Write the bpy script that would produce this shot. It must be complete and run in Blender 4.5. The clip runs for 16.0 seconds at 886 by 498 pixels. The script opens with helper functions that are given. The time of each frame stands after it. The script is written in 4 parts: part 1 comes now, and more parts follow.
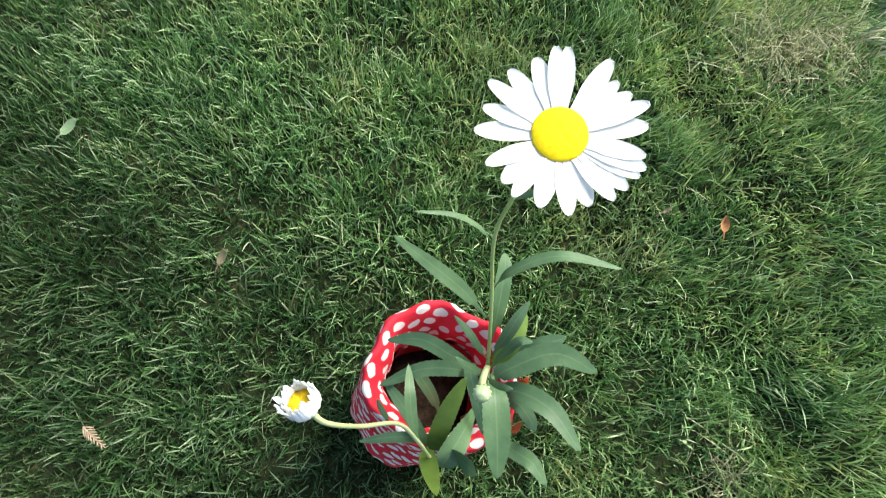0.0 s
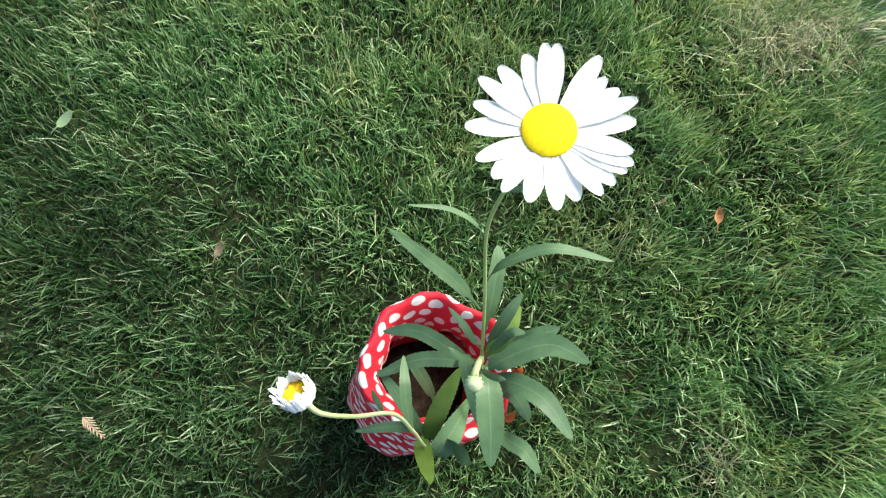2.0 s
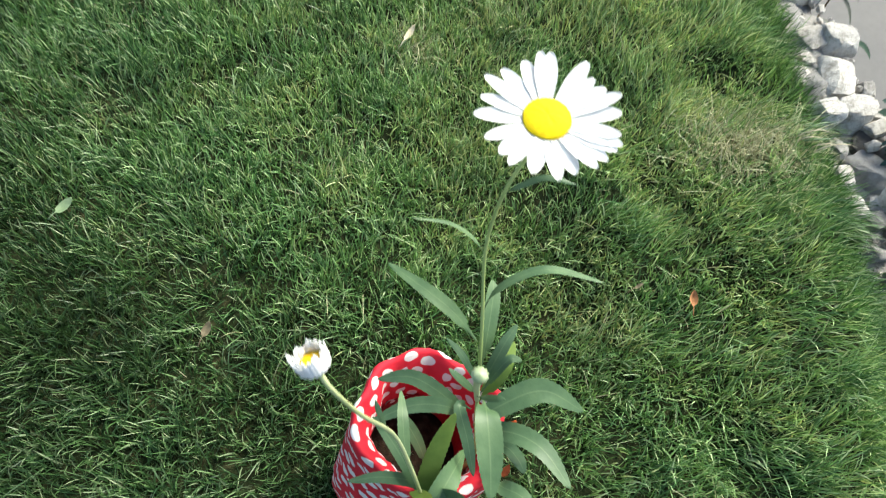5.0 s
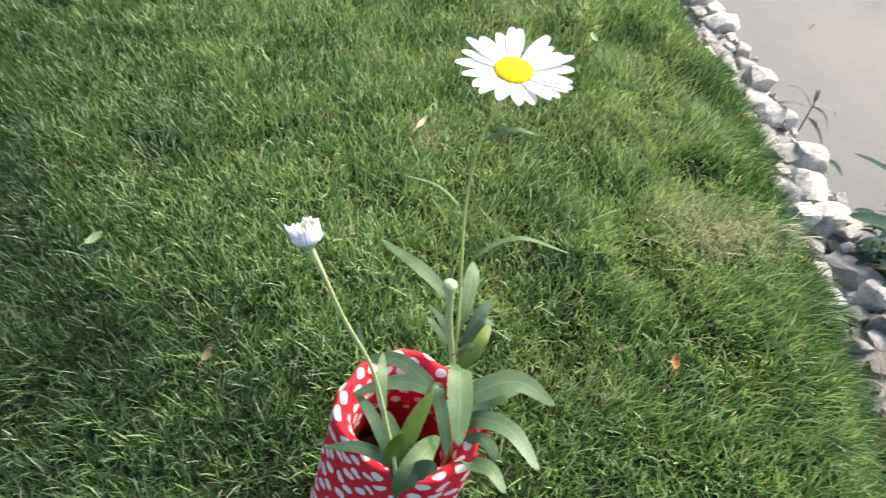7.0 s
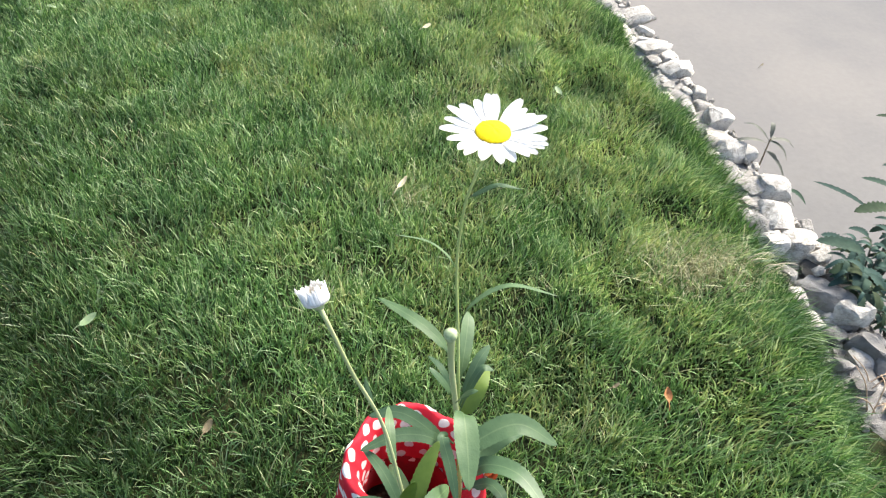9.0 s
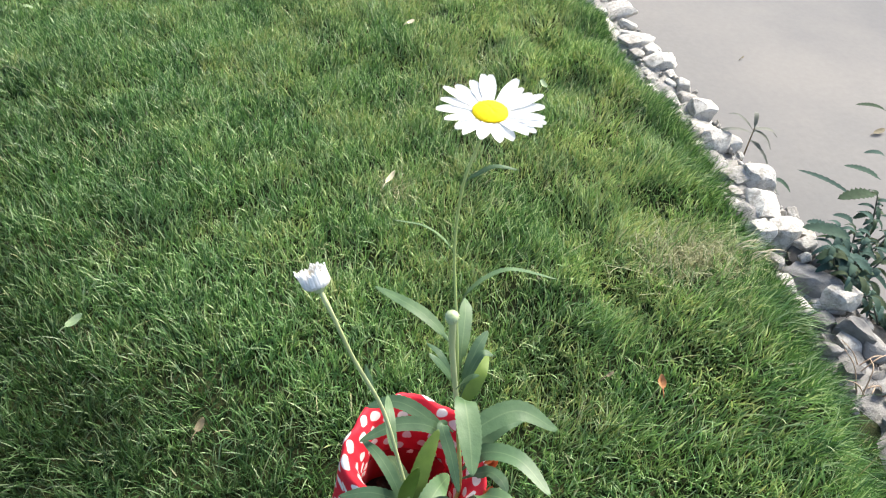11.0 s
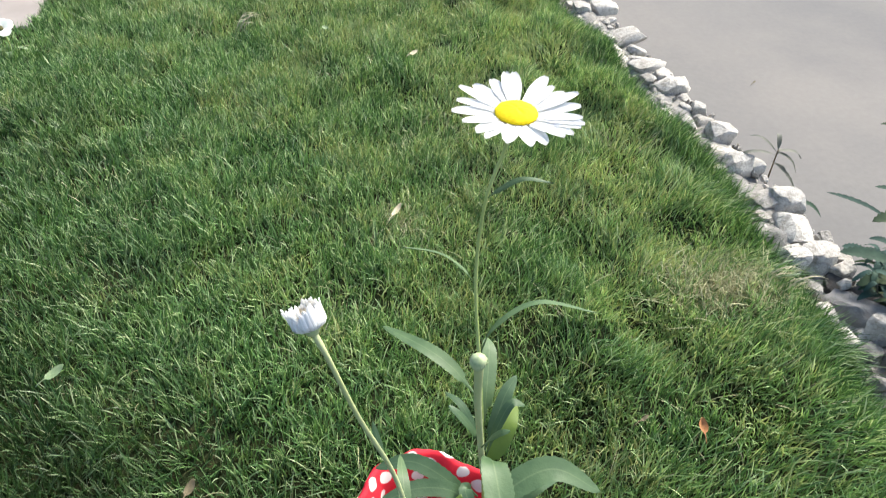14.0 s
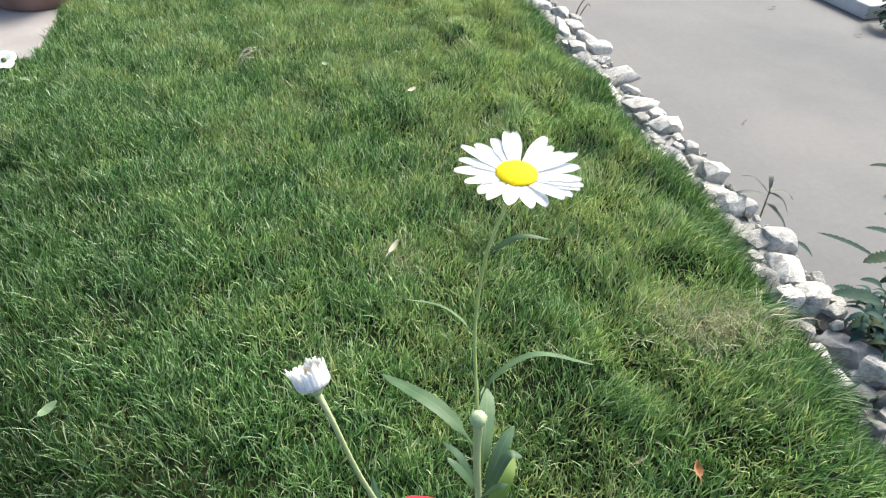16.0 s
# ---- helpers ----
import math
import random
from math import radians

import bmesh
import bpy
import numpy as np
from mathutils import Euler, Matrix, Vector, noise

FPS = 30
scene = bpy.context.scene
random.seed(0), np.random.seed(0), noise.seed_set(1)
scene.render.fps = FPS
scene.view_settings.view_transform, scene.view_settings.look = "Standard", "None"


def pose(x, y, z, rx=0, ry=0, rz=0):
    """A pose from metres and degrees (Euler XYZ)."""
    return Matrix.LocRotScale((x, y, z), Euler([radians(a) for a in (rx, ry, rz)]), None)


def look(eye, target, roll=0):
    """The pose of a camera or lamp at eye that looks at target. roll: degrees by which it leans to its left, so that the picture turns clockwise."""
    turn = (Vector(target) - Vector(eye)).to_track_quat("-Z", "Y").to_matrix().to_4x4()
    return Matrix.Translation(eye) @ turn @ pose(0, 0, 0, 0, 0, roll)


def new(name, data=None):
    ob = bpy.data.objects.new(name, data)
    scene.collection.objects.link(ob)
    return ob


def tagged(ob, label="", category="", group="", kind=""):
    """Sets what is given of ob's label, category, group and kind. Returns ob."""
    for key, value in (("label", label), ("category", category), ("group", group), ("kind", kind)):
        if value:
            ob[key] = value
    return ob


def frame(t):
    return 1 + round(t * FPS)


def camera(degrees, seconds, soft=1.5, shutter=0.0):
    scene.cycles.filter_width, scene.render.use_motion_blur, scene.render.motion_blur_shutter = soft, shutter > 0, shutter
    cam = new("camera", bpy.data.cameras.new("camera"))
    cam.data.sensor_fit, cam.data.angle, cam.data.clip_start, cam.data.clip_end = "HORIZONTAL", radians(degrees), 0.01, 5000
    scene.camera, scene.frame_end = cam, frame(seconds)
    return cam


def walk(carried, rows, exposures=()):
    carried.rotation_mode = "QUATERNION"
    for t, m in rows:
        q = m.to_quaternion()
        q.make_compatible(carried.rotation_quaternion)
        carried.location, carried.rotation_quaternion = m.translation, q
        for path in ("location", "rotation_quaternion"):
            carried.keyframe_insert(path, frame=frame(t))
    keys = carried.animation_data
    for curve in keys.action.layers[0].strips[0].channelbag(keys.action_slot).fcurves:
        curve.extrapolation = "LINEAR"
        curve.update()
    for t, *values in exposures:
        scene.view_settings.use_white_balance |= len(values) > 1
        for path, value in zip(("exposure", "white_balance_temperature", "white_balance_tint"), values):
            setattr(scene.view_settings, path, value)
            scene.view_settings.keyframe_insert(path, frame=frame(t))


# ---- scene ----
cam = camera(68.8, 16.0, soft=1.12, shutter=1.0)
PATH = [
    (0, (0.102, 0.094, 0.827), (0.232, 0.535, -1.119), 8.0),
    (0.5, (0.099, 0.093, 0.826), (0.24, 0.514, -1.124), 10.3),
    (1, (0.097, 0.093, 0.831), (0.25, 0.513, -1.119), 11.5),
    (1.5, (0.101, 0.093, 0.833), (0.252, 0.519, -1.116), 10.9),
    (2, (0.105, 0.094, 0.833), (0.236, 0.505, -1.12), 9.1),
    (2.5, (0.101, 0.093, 0.83), (0.243, 0.483, -1.126), 11.8),
    (3, (0.093, 0.09, 0.829), (0.242, 0.478, -1.127), 12.7),
    (3.5, (0.092, 0.079, 0.828), (0.255, 0.487, -1.123), 13.3),
    (4, (0.089, 0.069, 0.824), (0.273, 0.605, -1.094), 11.0),
    (4.5, (0.082, 0.051, 0.829), (0.338, 0.791, -1.011), 10.4),
    (4.7, (0.074, 0.037, 0.83), (0.345, 0.803, -0.997), 10.7),
    (6.8, (0.069, -0.142, 0.811), (0.326, 1.076, -0.754), 7.5),
    (7, (0.072, -0.144, 0.812), (0.352, 1.07, -0.752), 8.8),
    (7.5, (0.066, -0.151, 0.812), (0.436, 1.045, -0.747), 7.4),
    (8, (0.057, -0.154, 0.807), (0.398, 1.048, -0.754), 6.5),
    (8.5, (0.062, -0.159, 0.82), (0.387, 1.122, -0.681), 5.4),
    (9, (0.057, -0.163, 0.833), (0.404, 1.172, -0.615), 5.5),
    (9.2, (0.055, -0.166, 0.834), (0.414, 1.161, -0.618), 5.6),
    (11.3, (0.046, -0.167, 0.81), (0.454, 1.16, -0.631), 6.1),
    (11.5, (0.046, -0.156, 0.786), (0.466, 1.164, -0.657), 6.5),
    (12, (0.048, -0.12, 0.762), (0.48, 1.26, -0.619), 6.0),
    (12.5, (0.046, -0.113, 0.762), (0.497, 1.256, -0.624), 7.4),
    (13, (0.05, -0.115, 0.761), (0.485, 1.256, -0.629), 6.5),
    (13.5, (0.054, -0.115, 0.758), (0.437, 1.282, -0.62), 3.4),
    (14, (0.053, -0.116, 0.757), (0.443, 1.3, -0.6), 3.5),
    (14.5, (0.052, -0.116, 0.759), (0.452, 1.33, -0.564), 3.6),
    (15, (0.048, -0.114, 0.772), (0.458, 1.353, -0.524), 4.0),
    (15.5, (0.051, -0.112, 0.775), (0.472, 1.358, -0.514), 4.2),
    (16, (0.049, -0.109, 0.775), (0.467, 1.358, -0.518), 4.5),
]
SHUTTER_ROWS = ((0.0, 1.48, 6500, 1), (4.5, 1.50, 6600, 0), (7.0, 1.70, 6900, 9), (9.0, 1.76, 6800, 8), (12.0, 1.65, 6700, 7), (13.5, 1.50, 6700, 7), (16.0, 1.55, 6550, 5))
walk(cam, [(t, look(eye, target, roll)) for t, eye, target, roll in PATH], SHUTTER_ROWS)

SKY, SUN = 0.110, 2.75

# ---- world, sun and exposure ----
world = bpy.data.worlds.new("world")
scene.world = world
world.use_nodes = True
wn = world.node_tree
wn.nodes.clear()
w_out = wn.nodes.new("ShaderNodeOutputWorld")
w_bg = wn.nodes.new("ShaderNodeBackground")
w_sky = wn.nodes.new("ShaderNodeTexSky")
w_sky.sky_type = "NISHITA"
w_sky.sun_disc = False
w_sky.sun_elevation = radians(44)
w_sky.sun_rotation = radians(60)
w_sky.dust_density = 3.0
w_bg.inputs["Strength"].default_value = SKY
wn.links.new(w_sky.outputs[0], w_bg.inputs[0])
wn.links.new(w_bg.outputs[0], w_out.inputs[0])

sun = new("sun", bpy.data.lights.new("sun", "SUN"))
sun.data.energy, sun.data.angle, sun.data.color = SUN, radians(26), (1.0, 0.95, 0.88)
sun.matrix_world = look((2.5, 1.9, 3.0), (0, 0, 0))


# ---- materials ----
def material(name, build, rough=0.6, spec=0.4):
    m = bpy.data.materials.new(name)
    m.use_nodes = True
    t = m.node_tree
    b = t.nodes["Principled BSDF"]
    b.inputs["Roughness"].default_value = rough
    b.inputs["Specular IOR Level"].default_value = spec
    build(t, b)
    return m


def node(t, kind, **values):
    n = t.nodes.new(kind)
    for k, v in values.items():
        n.inputs[k].default_value = v
    return n


def coords(t, scale=1.0, kind="Object"):
    c = t.nodes.new("ShaderNodeTexCoord")
    m = t.nodes.new("ShaderNodeMapping")
    m.inputs["Scale"].default_value = (scale, scale, scale) if not isinstance(scale, tuple) else scale
    t.links.new(c.outputs[kind], m.inputs[0])
    return m.outputs[0]


def noise_of(t, scale, detail=4.0, rough=0.55, kind="Object", stretch=(1, 1, 1)):
    n = node(t, "ShaderNodeTexNoise", Scale=scale, Detail=detail, Roughness=rough)
    t.links.new(coords(t, stretch, kind), n.inputs["Vector"])
    return n.outputs["Fac"]


def ramp(t, fac, *stops):
    r = t.nodes.new("ShaderNodeValToRGB")
    els = r.color_ramp.elements
    while len(els) < len(stops):
        els.new(0.5)
    for e, (p, c) in zip(els, stops):
        e.position, e.color = p, (*c, 1)
    t.links.new(fac, r.inputs[0])
    return r.outputs[0]


def mix(t, fac, a, b, how="MIX"):
    m = t.nodes.new("ShaderNodeMix")
    m.data_type, m.blend_type = "RGBA", how
    for socket, value in ((m.inputs[0], fac), (m.inputs[6], a), (m.inputs[7], b)):
        if isinstance(value, bpy.types.NodeSocket):
            t.links.new(value, socket)
        elif isinstance(value, tuple):
            socket.default_value = (*value, 1)
        else:
            socket.default_value = value
    return m.outputs[2]


def bump(t, b, fac, strength=0.3, distance=0.002):
    n = node(t, "ShaderNodeBump", Strength=strength, Distance=distance)
    t.links.new(fac, n.inputs["Height"])
    t.links.new(n.outputs[0], b.inputs["Normal"])


def thin_leaf(t, b, colour, share, through_colour=None):
    """Light passes through a blade, leaf or petal."""
    tr = t.nodes.new("ShaderNodeBsdfTranslucent")
    ms = t.nodes.new("ShaderNodeMixShader")
    ms.inputs[0].default_value = share
    t.links.new(colour, b.inputs["Base Color"])
    t.links.new(through_colour or colour, tr.inputs[0])
    t.links.new(b.outputs[0], ms.inputs[1])
    t.links.new(tr.outputs[0], ms.inputs[2])
    out = next(n for n in t.nodes if n.type == "OUTPUT_MATERIAL")
    t.links.new(ms.outputs[0], out.inputs[0])


def build_grass(t, b):
    geo = t.nodes.new("ShaderNodeNewGeometry")
    blade = ramp(t, geo.outputs["Random Per Island"],
                 (0.0, (0.032, 0.086, 0.036)), (0.38, (0.076, 0.168, 0.058)), (0.64, (0.146, 0.275, 0.104)),
                 (0.84, (0.290, 0.425, 0.220)), (0.98, (0.490, 0.575, 0.385)))
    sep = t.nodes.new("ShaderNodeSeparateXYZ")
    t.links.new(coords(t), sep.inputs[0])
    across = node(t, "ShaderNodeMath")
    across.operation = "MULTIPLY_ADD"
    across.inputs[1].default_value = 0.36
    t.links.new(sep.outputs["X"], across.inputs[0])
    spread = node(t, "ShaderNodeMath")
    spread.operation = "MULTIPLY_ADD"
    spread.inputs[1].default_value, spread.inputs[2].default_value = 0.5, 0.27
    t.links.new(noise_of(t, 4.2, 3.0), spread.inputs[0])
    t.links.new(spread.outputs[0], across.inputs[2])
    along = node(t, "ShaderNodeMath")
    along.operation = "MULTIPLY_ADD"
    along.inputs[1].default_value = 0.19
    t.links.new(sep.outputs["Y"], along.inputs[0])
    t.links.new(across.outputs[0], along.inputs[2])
    # a stretch behind the pot where the blade colour is lighter and yellower
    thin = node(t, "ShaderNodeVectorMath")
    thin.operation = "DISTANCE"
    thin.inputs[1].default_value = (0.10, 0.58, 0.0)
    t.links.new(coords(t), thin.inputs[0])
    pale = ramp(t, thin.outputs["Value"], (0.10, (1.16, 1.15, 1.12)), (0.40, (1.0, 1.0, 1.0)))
    thin = ramp(t, thin.outputs["Value"], (0.05, (0.10, 0.10, 0.10)), (0.40, (0, 0, 0)))
    tawny = node(t, "ShaderNodeVectorMath")
    tawny.operation = "DISTANCE"
    tawny.inputs[1].default_value = (0.52, 0.50, 0.0)
    t.links.new(coords(t), tawny.inputs[0])
    tawny = ramp(t, tawny.outputs["Value"], (0.05, (0.05, 0.05, 0.05)), (0.36, (0, 0, 0)))
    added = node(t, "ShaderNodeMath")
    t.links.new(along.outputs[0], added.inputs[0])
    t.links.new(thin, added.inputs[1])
    # lushness of the lawn; the near left's shade is put into this colour too
    lush_and_shade = ramp(t, added.outputs[0], (0.41, (0.320, 0.350, 0.310)), (0.63, (0.98, 1.0, 0.97)), (1.0, (1.06, 1.05, 1.0)))
    parched = node(t, "ShaderNodeMath")
    parched.operation = "MULTIPLY_ADD"
    parched.inputs[1].default_value = 0.20
    t.links.new(sep.outputs["X"], parched.inputs[0])
    further = node(t, "ShaderNodeMath")
    further.operation = "MULTIPLY_ADD"
    further.inputs[1].default_value = 0.12
    t.links.new(sep.outputs["Y"], further.inputs[0])
    t.links.new(noise_of(t, 5.5, 4.0, 0.6), further.inputs[2])
    t.links.new(further.outputs[0], parched.inputs[2])
    parched_more = node(t, "ShaderNodeMath")
    t.links.new(parched.outputs[0], parched_more.inputs[0])
    t.links.new(mix(t, 1.0, thin, tawny, "ADD"), parched_more.inputs[1])
    dry = ramp(t, parched_more.outputs[0], (0.55, (0, 0, 0)), (0.96, (0.50, 0.50, 0.50)))
    c = mix(t, 1.0, mix(t, 1.0, blade, lush_and_shade, "MULTIPLY"), pale, "MULTIPLY")
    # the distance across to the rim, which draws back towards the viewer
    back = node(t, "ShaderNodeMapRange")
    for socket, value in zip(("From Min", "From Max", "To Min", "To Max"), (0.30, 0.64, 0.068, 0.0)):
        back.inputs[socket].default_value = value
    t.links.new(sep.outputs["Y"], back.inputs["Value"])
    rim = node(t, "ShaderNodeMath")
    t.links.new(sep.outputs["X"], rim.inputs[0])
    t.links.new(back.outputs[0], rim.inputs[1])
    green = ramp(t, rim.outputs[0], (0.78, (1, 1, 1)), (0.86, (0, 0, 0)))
    dry = mix(t, 1.0, dry, green, "MULTIPLY")
    # straw-coloured blades stand among the green ones, more of them where the lawn is dry
    other = node(t, "ShaderNodeMath")
    other.operation = "MULTIPLY"
    other.inputs[1].default_value = 91.7
    t.links.new(geo.outputs["Random Per Island"], other.inputs[0])
    pick = node(t, "ShaderNodeMath")
    pick.operation = "FRACT"
    t.links.new(other.outputs[0], pick.inputs[0])
    share = node(t, "ShaderNodeMath")
    share.operation = "MULTIPLY_ADD"
    share.inputs[1].default_value = -1.0
    t.links.new(pick.outputs[0], share.inputs[0])
    t.links.new(mix(t, 1.0, dry, (1.25, 1.25, 1.25), "MULTIPLY"), share.inputs[2])
    straw = ramp(t, share.outputs[0], (0.0, (0.08, 0.08, 0.08)), (0.12, (0.80, 0.80, 0.80)))
    straw = mix(t, 1.0, straw, ramp(t, dry, (0.0, (0, 0, 0)), (0.18, (1, 1, 1))), "MULTIPLY")
    c = mix(t, straw, c, (0.350, 0.375, 0.185))
    tone = ramp(t, noise_of(t, 11.0, 3.0), (0.3, (0.86, 0.88, 0.88)), (0.7, (1.14, 1.12, 1.06)))
    c = mix(t, 1.0, c, tone, "MULTIPLY")
    # deeper green, with the drop's shade put into the blade colour, along the edging
    edge_shade = ramp(t, rim.outputs[0], (0.82, (1, 1, 1)), (0.88, (0.58, 0.64, 0.60)))
    c = mix(t, 1.0, c, edge_shade, "MULTIPLY")
    # a lighter band of blade colour on the swell beside the edging
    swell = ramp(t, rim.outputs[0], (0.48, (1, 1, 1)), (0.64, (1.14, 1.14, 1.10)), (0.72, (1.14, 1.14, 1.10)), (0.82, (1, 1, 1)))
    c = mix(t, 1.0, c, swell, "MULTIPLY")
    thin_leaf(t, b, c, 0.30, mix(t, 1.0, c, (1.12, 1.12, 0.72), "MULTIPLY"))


def build_dry_grass(t, b):
    geo = t.nodes.new("ShaderNodeNewGeometry")
    c = ramp(t, geo.outputs["Random Per Island"], (0.0, (0.210, 0.205, 0.100)), (0.5, (0.375, 0.375, 0.215)), (1.0, (0.580, 0.570, 0.400)))
    thin_leaf(t, b, c, 0.3)


def build_soil(t, b):
    c = ramp(t, noise_of(t, 60, 8.0), (0.3, (0.012, 0.017, 0.007)), (0.55, (0.022, 0.030, 0.012)), (0.75, (0.056, 0.050, 0.024)))
    t.links.new(c, b.inputs["Base Color"])
    bump(t, b, noise_of(t, 120, 6.0), 0.8, 0.006)


def build_potting_soil(t, b):
    c = ramp(t, noise_of(t, 90, 8.0), (0.3, (0.010, 0.007, 0.005)), (0.6, (0.035, 0.024, 0.016)), (0.8, (0.07, 0.05, 0.035)))
    t.links.new(c, b.inputs["Base Color"])
    bump(t, b, noise_of(t, 150, 6.0), 1.0, 0.004)


def build_leaf(t, b):
    uv = t.nodes.new("ShaderNodeUVMap")
    sep = t.nodes.new("ShaderNodeSeparateXYZ")
    t.links.new(uv.outputs[0], sep.inputs[0])
    rib = ramp(t, sep.outputs["Y"], (0.45, (0, 0, 0)), (0.5, (0.6, 0.6, 0.6)), (0.55, (0, 0, 0)))
    base = ramp(t, noise_of(t, 55, 4.0), (0.3, (0.062, 0.122, 0.054)), (0.7, (0.102, 0.176, 0.080)))
    info = t.nodes.new("ShaderNodeObjectInfo")
    tint = ramp(t, info.outputs["Random"], (0.0, (0.85, 0.9, 0.98)), (1.0, (1.15, 1.12, 1.08)))
    c = mix(t, 1.0, base, tint, "MULTIPLY")
    c = mix(t, rib, c, mix(t, 0.6, c, (0.211, 0.290, 0.145)))
    thin_leaf(t, b, c, 0.25)
    bump(t, b, noise_of(t, 300, 3.0), 0.25, 0.001)


def build_young_leaf(t, b):
    c = ramp(t, noise_of(t, 55, 4.0), (0.3, (0.105, 0.180, 0.030)), (0.7, (0.170, 0.260, 0.050)))
    thin_leaf(t, b, c, 0.4)


def build_stem(t, b):
    c = ramp(t, noise_of(t, 40, 4.0, stretch=(1, 1, 0.2)), (0.3, (0.265, 0.340, 0.100)), (0.7, (0.370, 0.440, 0.165)))
    t.links.new(c, b.inputs["Base Color"])


def build_pale_stem(t, b):
    c = ramp(t, noise_of(t, 40, 4.0, stretch=(1, 1, 0.2)), (0.3, (0.34, 0.39, 0.18)), (0.7, (0.45, 0.49, 0.28)))
    t.links.new(c, b.inputs["Base Color"])


def build_petal(t, b):
    uv = t.nodes.new("ShaderNodeUVMap")
    w = node(t, "ShaderNodeTexNoise", Scale=14.0, Detail=2.0)
    m = t.nodes.new("ShaderNodeMapping")
    m.inputs["Scale"].default_value = (0.15, 1, 1)
    t.links.new(uv.outputs[0], m.inputs[0])
    t.links.new(m.outputs[0], w.inputs["Vector"])
    c = ramp(t, w.outputs["Fac"], (0.3, (0.87, 0.88, 0.89)), (0.7, (0.93, 0.93, 0.93)))
    thin_leaf(t, b, c, 0.5)
    bump(t, b, w.outputs["Fac"], 0.2, 0.0004)


def build_disc(t, b):
    c = ramp(t, noise_of(t, 420, 2.0), (0.3, (0.640, 0.450, 0.004)), (0.7, (0.720, 0.550, 0.008)))
    t.links.new(c, b.inputs["Base Color"])


def build_old_disc(t, b):
    c = ramp(t, noise_of(t, 420, 2.0), (0.3, (0.56, 0.34, 0.006)), (0.7, (0.70, 0.46, 0.014)))
    t.links.new(c, b.inputs["Base Color"])


def build_bract(t, b):
    c = ramp(t, noise_of(t, 200, 3.0), (0.3, (0.23, 0.31, 0.14)), (0.7, (0.42, 0.48, 0.30)))
    t.links.new(c, b.inputs["Base Color"])


def build_fabric(t, b):
    uv = t.nodes.new("ShaderNodeUVMap")
    wob = node(t, "ShaderNodeTexNoise", Scale=40.0, Detail=2.0)
    t.links.new(uv.outputs[0], wob.inputs["Vector"])
    add = t.nodes.new("ShaderNodeMix")
    add.data_type, add.blend_type = "RGBA", "LINEAR_LIGHT"
    add.inputs[0].default_value = 0.004
    t.links.new(uv.outputs[0], add.inputs[6])
    t.links.new(wob.outputs["Color"], add.inputs[7])
    m = t.nodes.new("ShaderNodeMapping")
    m.inputs["Rotation"].default_value = (0, 0, radians(28))
    m.inputs["Scale"].default_value = (45, 58, 1)
    t.links.new(add.outputs[2], m.inputs[0])
    v = t.nodes.new("ShaderNodeTexVoronoi")
    v.voronoi_dimensions = "2D"
    v.inputs["Scale"].default_value = 1.0
    v.inputs["Randomness"].default_value = 0.36
    t.links.new(m.outputs[0], v.inputs["Vector"])
    dots = ramp(t, v.outputs["Distance"], (0.285, (1, 1, 1)), (0.33, (0, 0, 0)))
    red = ramp(t, noise_of(t, 30, 4.0), (0.3, (0.43, 0.008, 0.022)), (0.7, (0.56, 0.018, 0.036)))
    c = mix(t, dots, red, (0.600, 0.570, 0.555))
    t.links.new(c, b.inputs["Base Color"])
    b.inputs["Sheen Weight"].default_value = 0.0
    weave = node(t, "ShaderNodeTexNoise", Scale=900.0, Detail=2.0)
    t.links.new(uv.outputs[0], weave.inputs["Vector"])
    bump(t, b, weave.outputs["Fac"], 0.25, 0.0008)


def build_stone(t, b):
    info = t.nodes.new("ShaderNodeObjectInfo")
    pale = ramp(t, info.outputs["Random"], (0.0, (0.33, 0.316, 0.295)), (0.3, (0.48, 0.463, 0.435)), (1.0, (0.64, 0.62, 0.585)))
    stain = ramp(t, noise_of(t, 26, 8.0, 0.7), (0.34, (0.46, 0.44, 0.41)), (0.48, (0.86, 0.855, 0.84)), (0.72, (1.12, 1.12, 1.12)))
    c = mix(t, 1.0, pale, stain, "MULTIPLY")
    pits = ramp(t, noise_of(t, 140, 4.0, 0.6), (0.36, (0.66, 0.65, 0.63)), (0.5, (1.0, 1.0, 1.0)))
    c = mix(t, 0.8, c, pits, "MULTIPLY")
    t.links.new(c, b.inputs["Base Color"])
    bump(t, b, noise_of(t, 60, 9.0, 0.72), 0.9, 0.009)


def build_shaded_slate(t, b):
    info = t.nodes.new("ShaderNodeObjectInfo")
    # dark rock tone, with the shrub's shade over the edging put into it
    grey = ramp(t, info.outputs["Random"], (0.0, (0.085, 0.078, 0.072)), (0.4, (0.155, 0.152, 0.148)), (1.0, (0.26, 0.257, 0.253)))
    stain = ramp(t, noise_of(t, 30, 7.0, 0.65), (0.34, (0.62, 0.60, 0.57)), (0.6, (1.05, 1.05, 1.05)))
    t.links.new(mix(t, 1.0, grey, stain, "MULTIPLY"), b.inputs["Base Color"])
    bump(t, b, noise_of(t, 70, 8.0, 0.7), 0.8, 0.007)


def build_rubble(t, b):
    c = ramp(t, noise_of(t, 35, 8.0, 0.65), (0.3, (0.20, 0.193, 0.182)), (0.6, (0.31, 0.30, 0.285)), (0.8, (0.42, 0.408, 0.39)))
    t.links.new(c, b.inputs["Base Color"])
    bump(t, b, noise_of(t, 90, 8.0, 0.7), 0.8, 0.01)


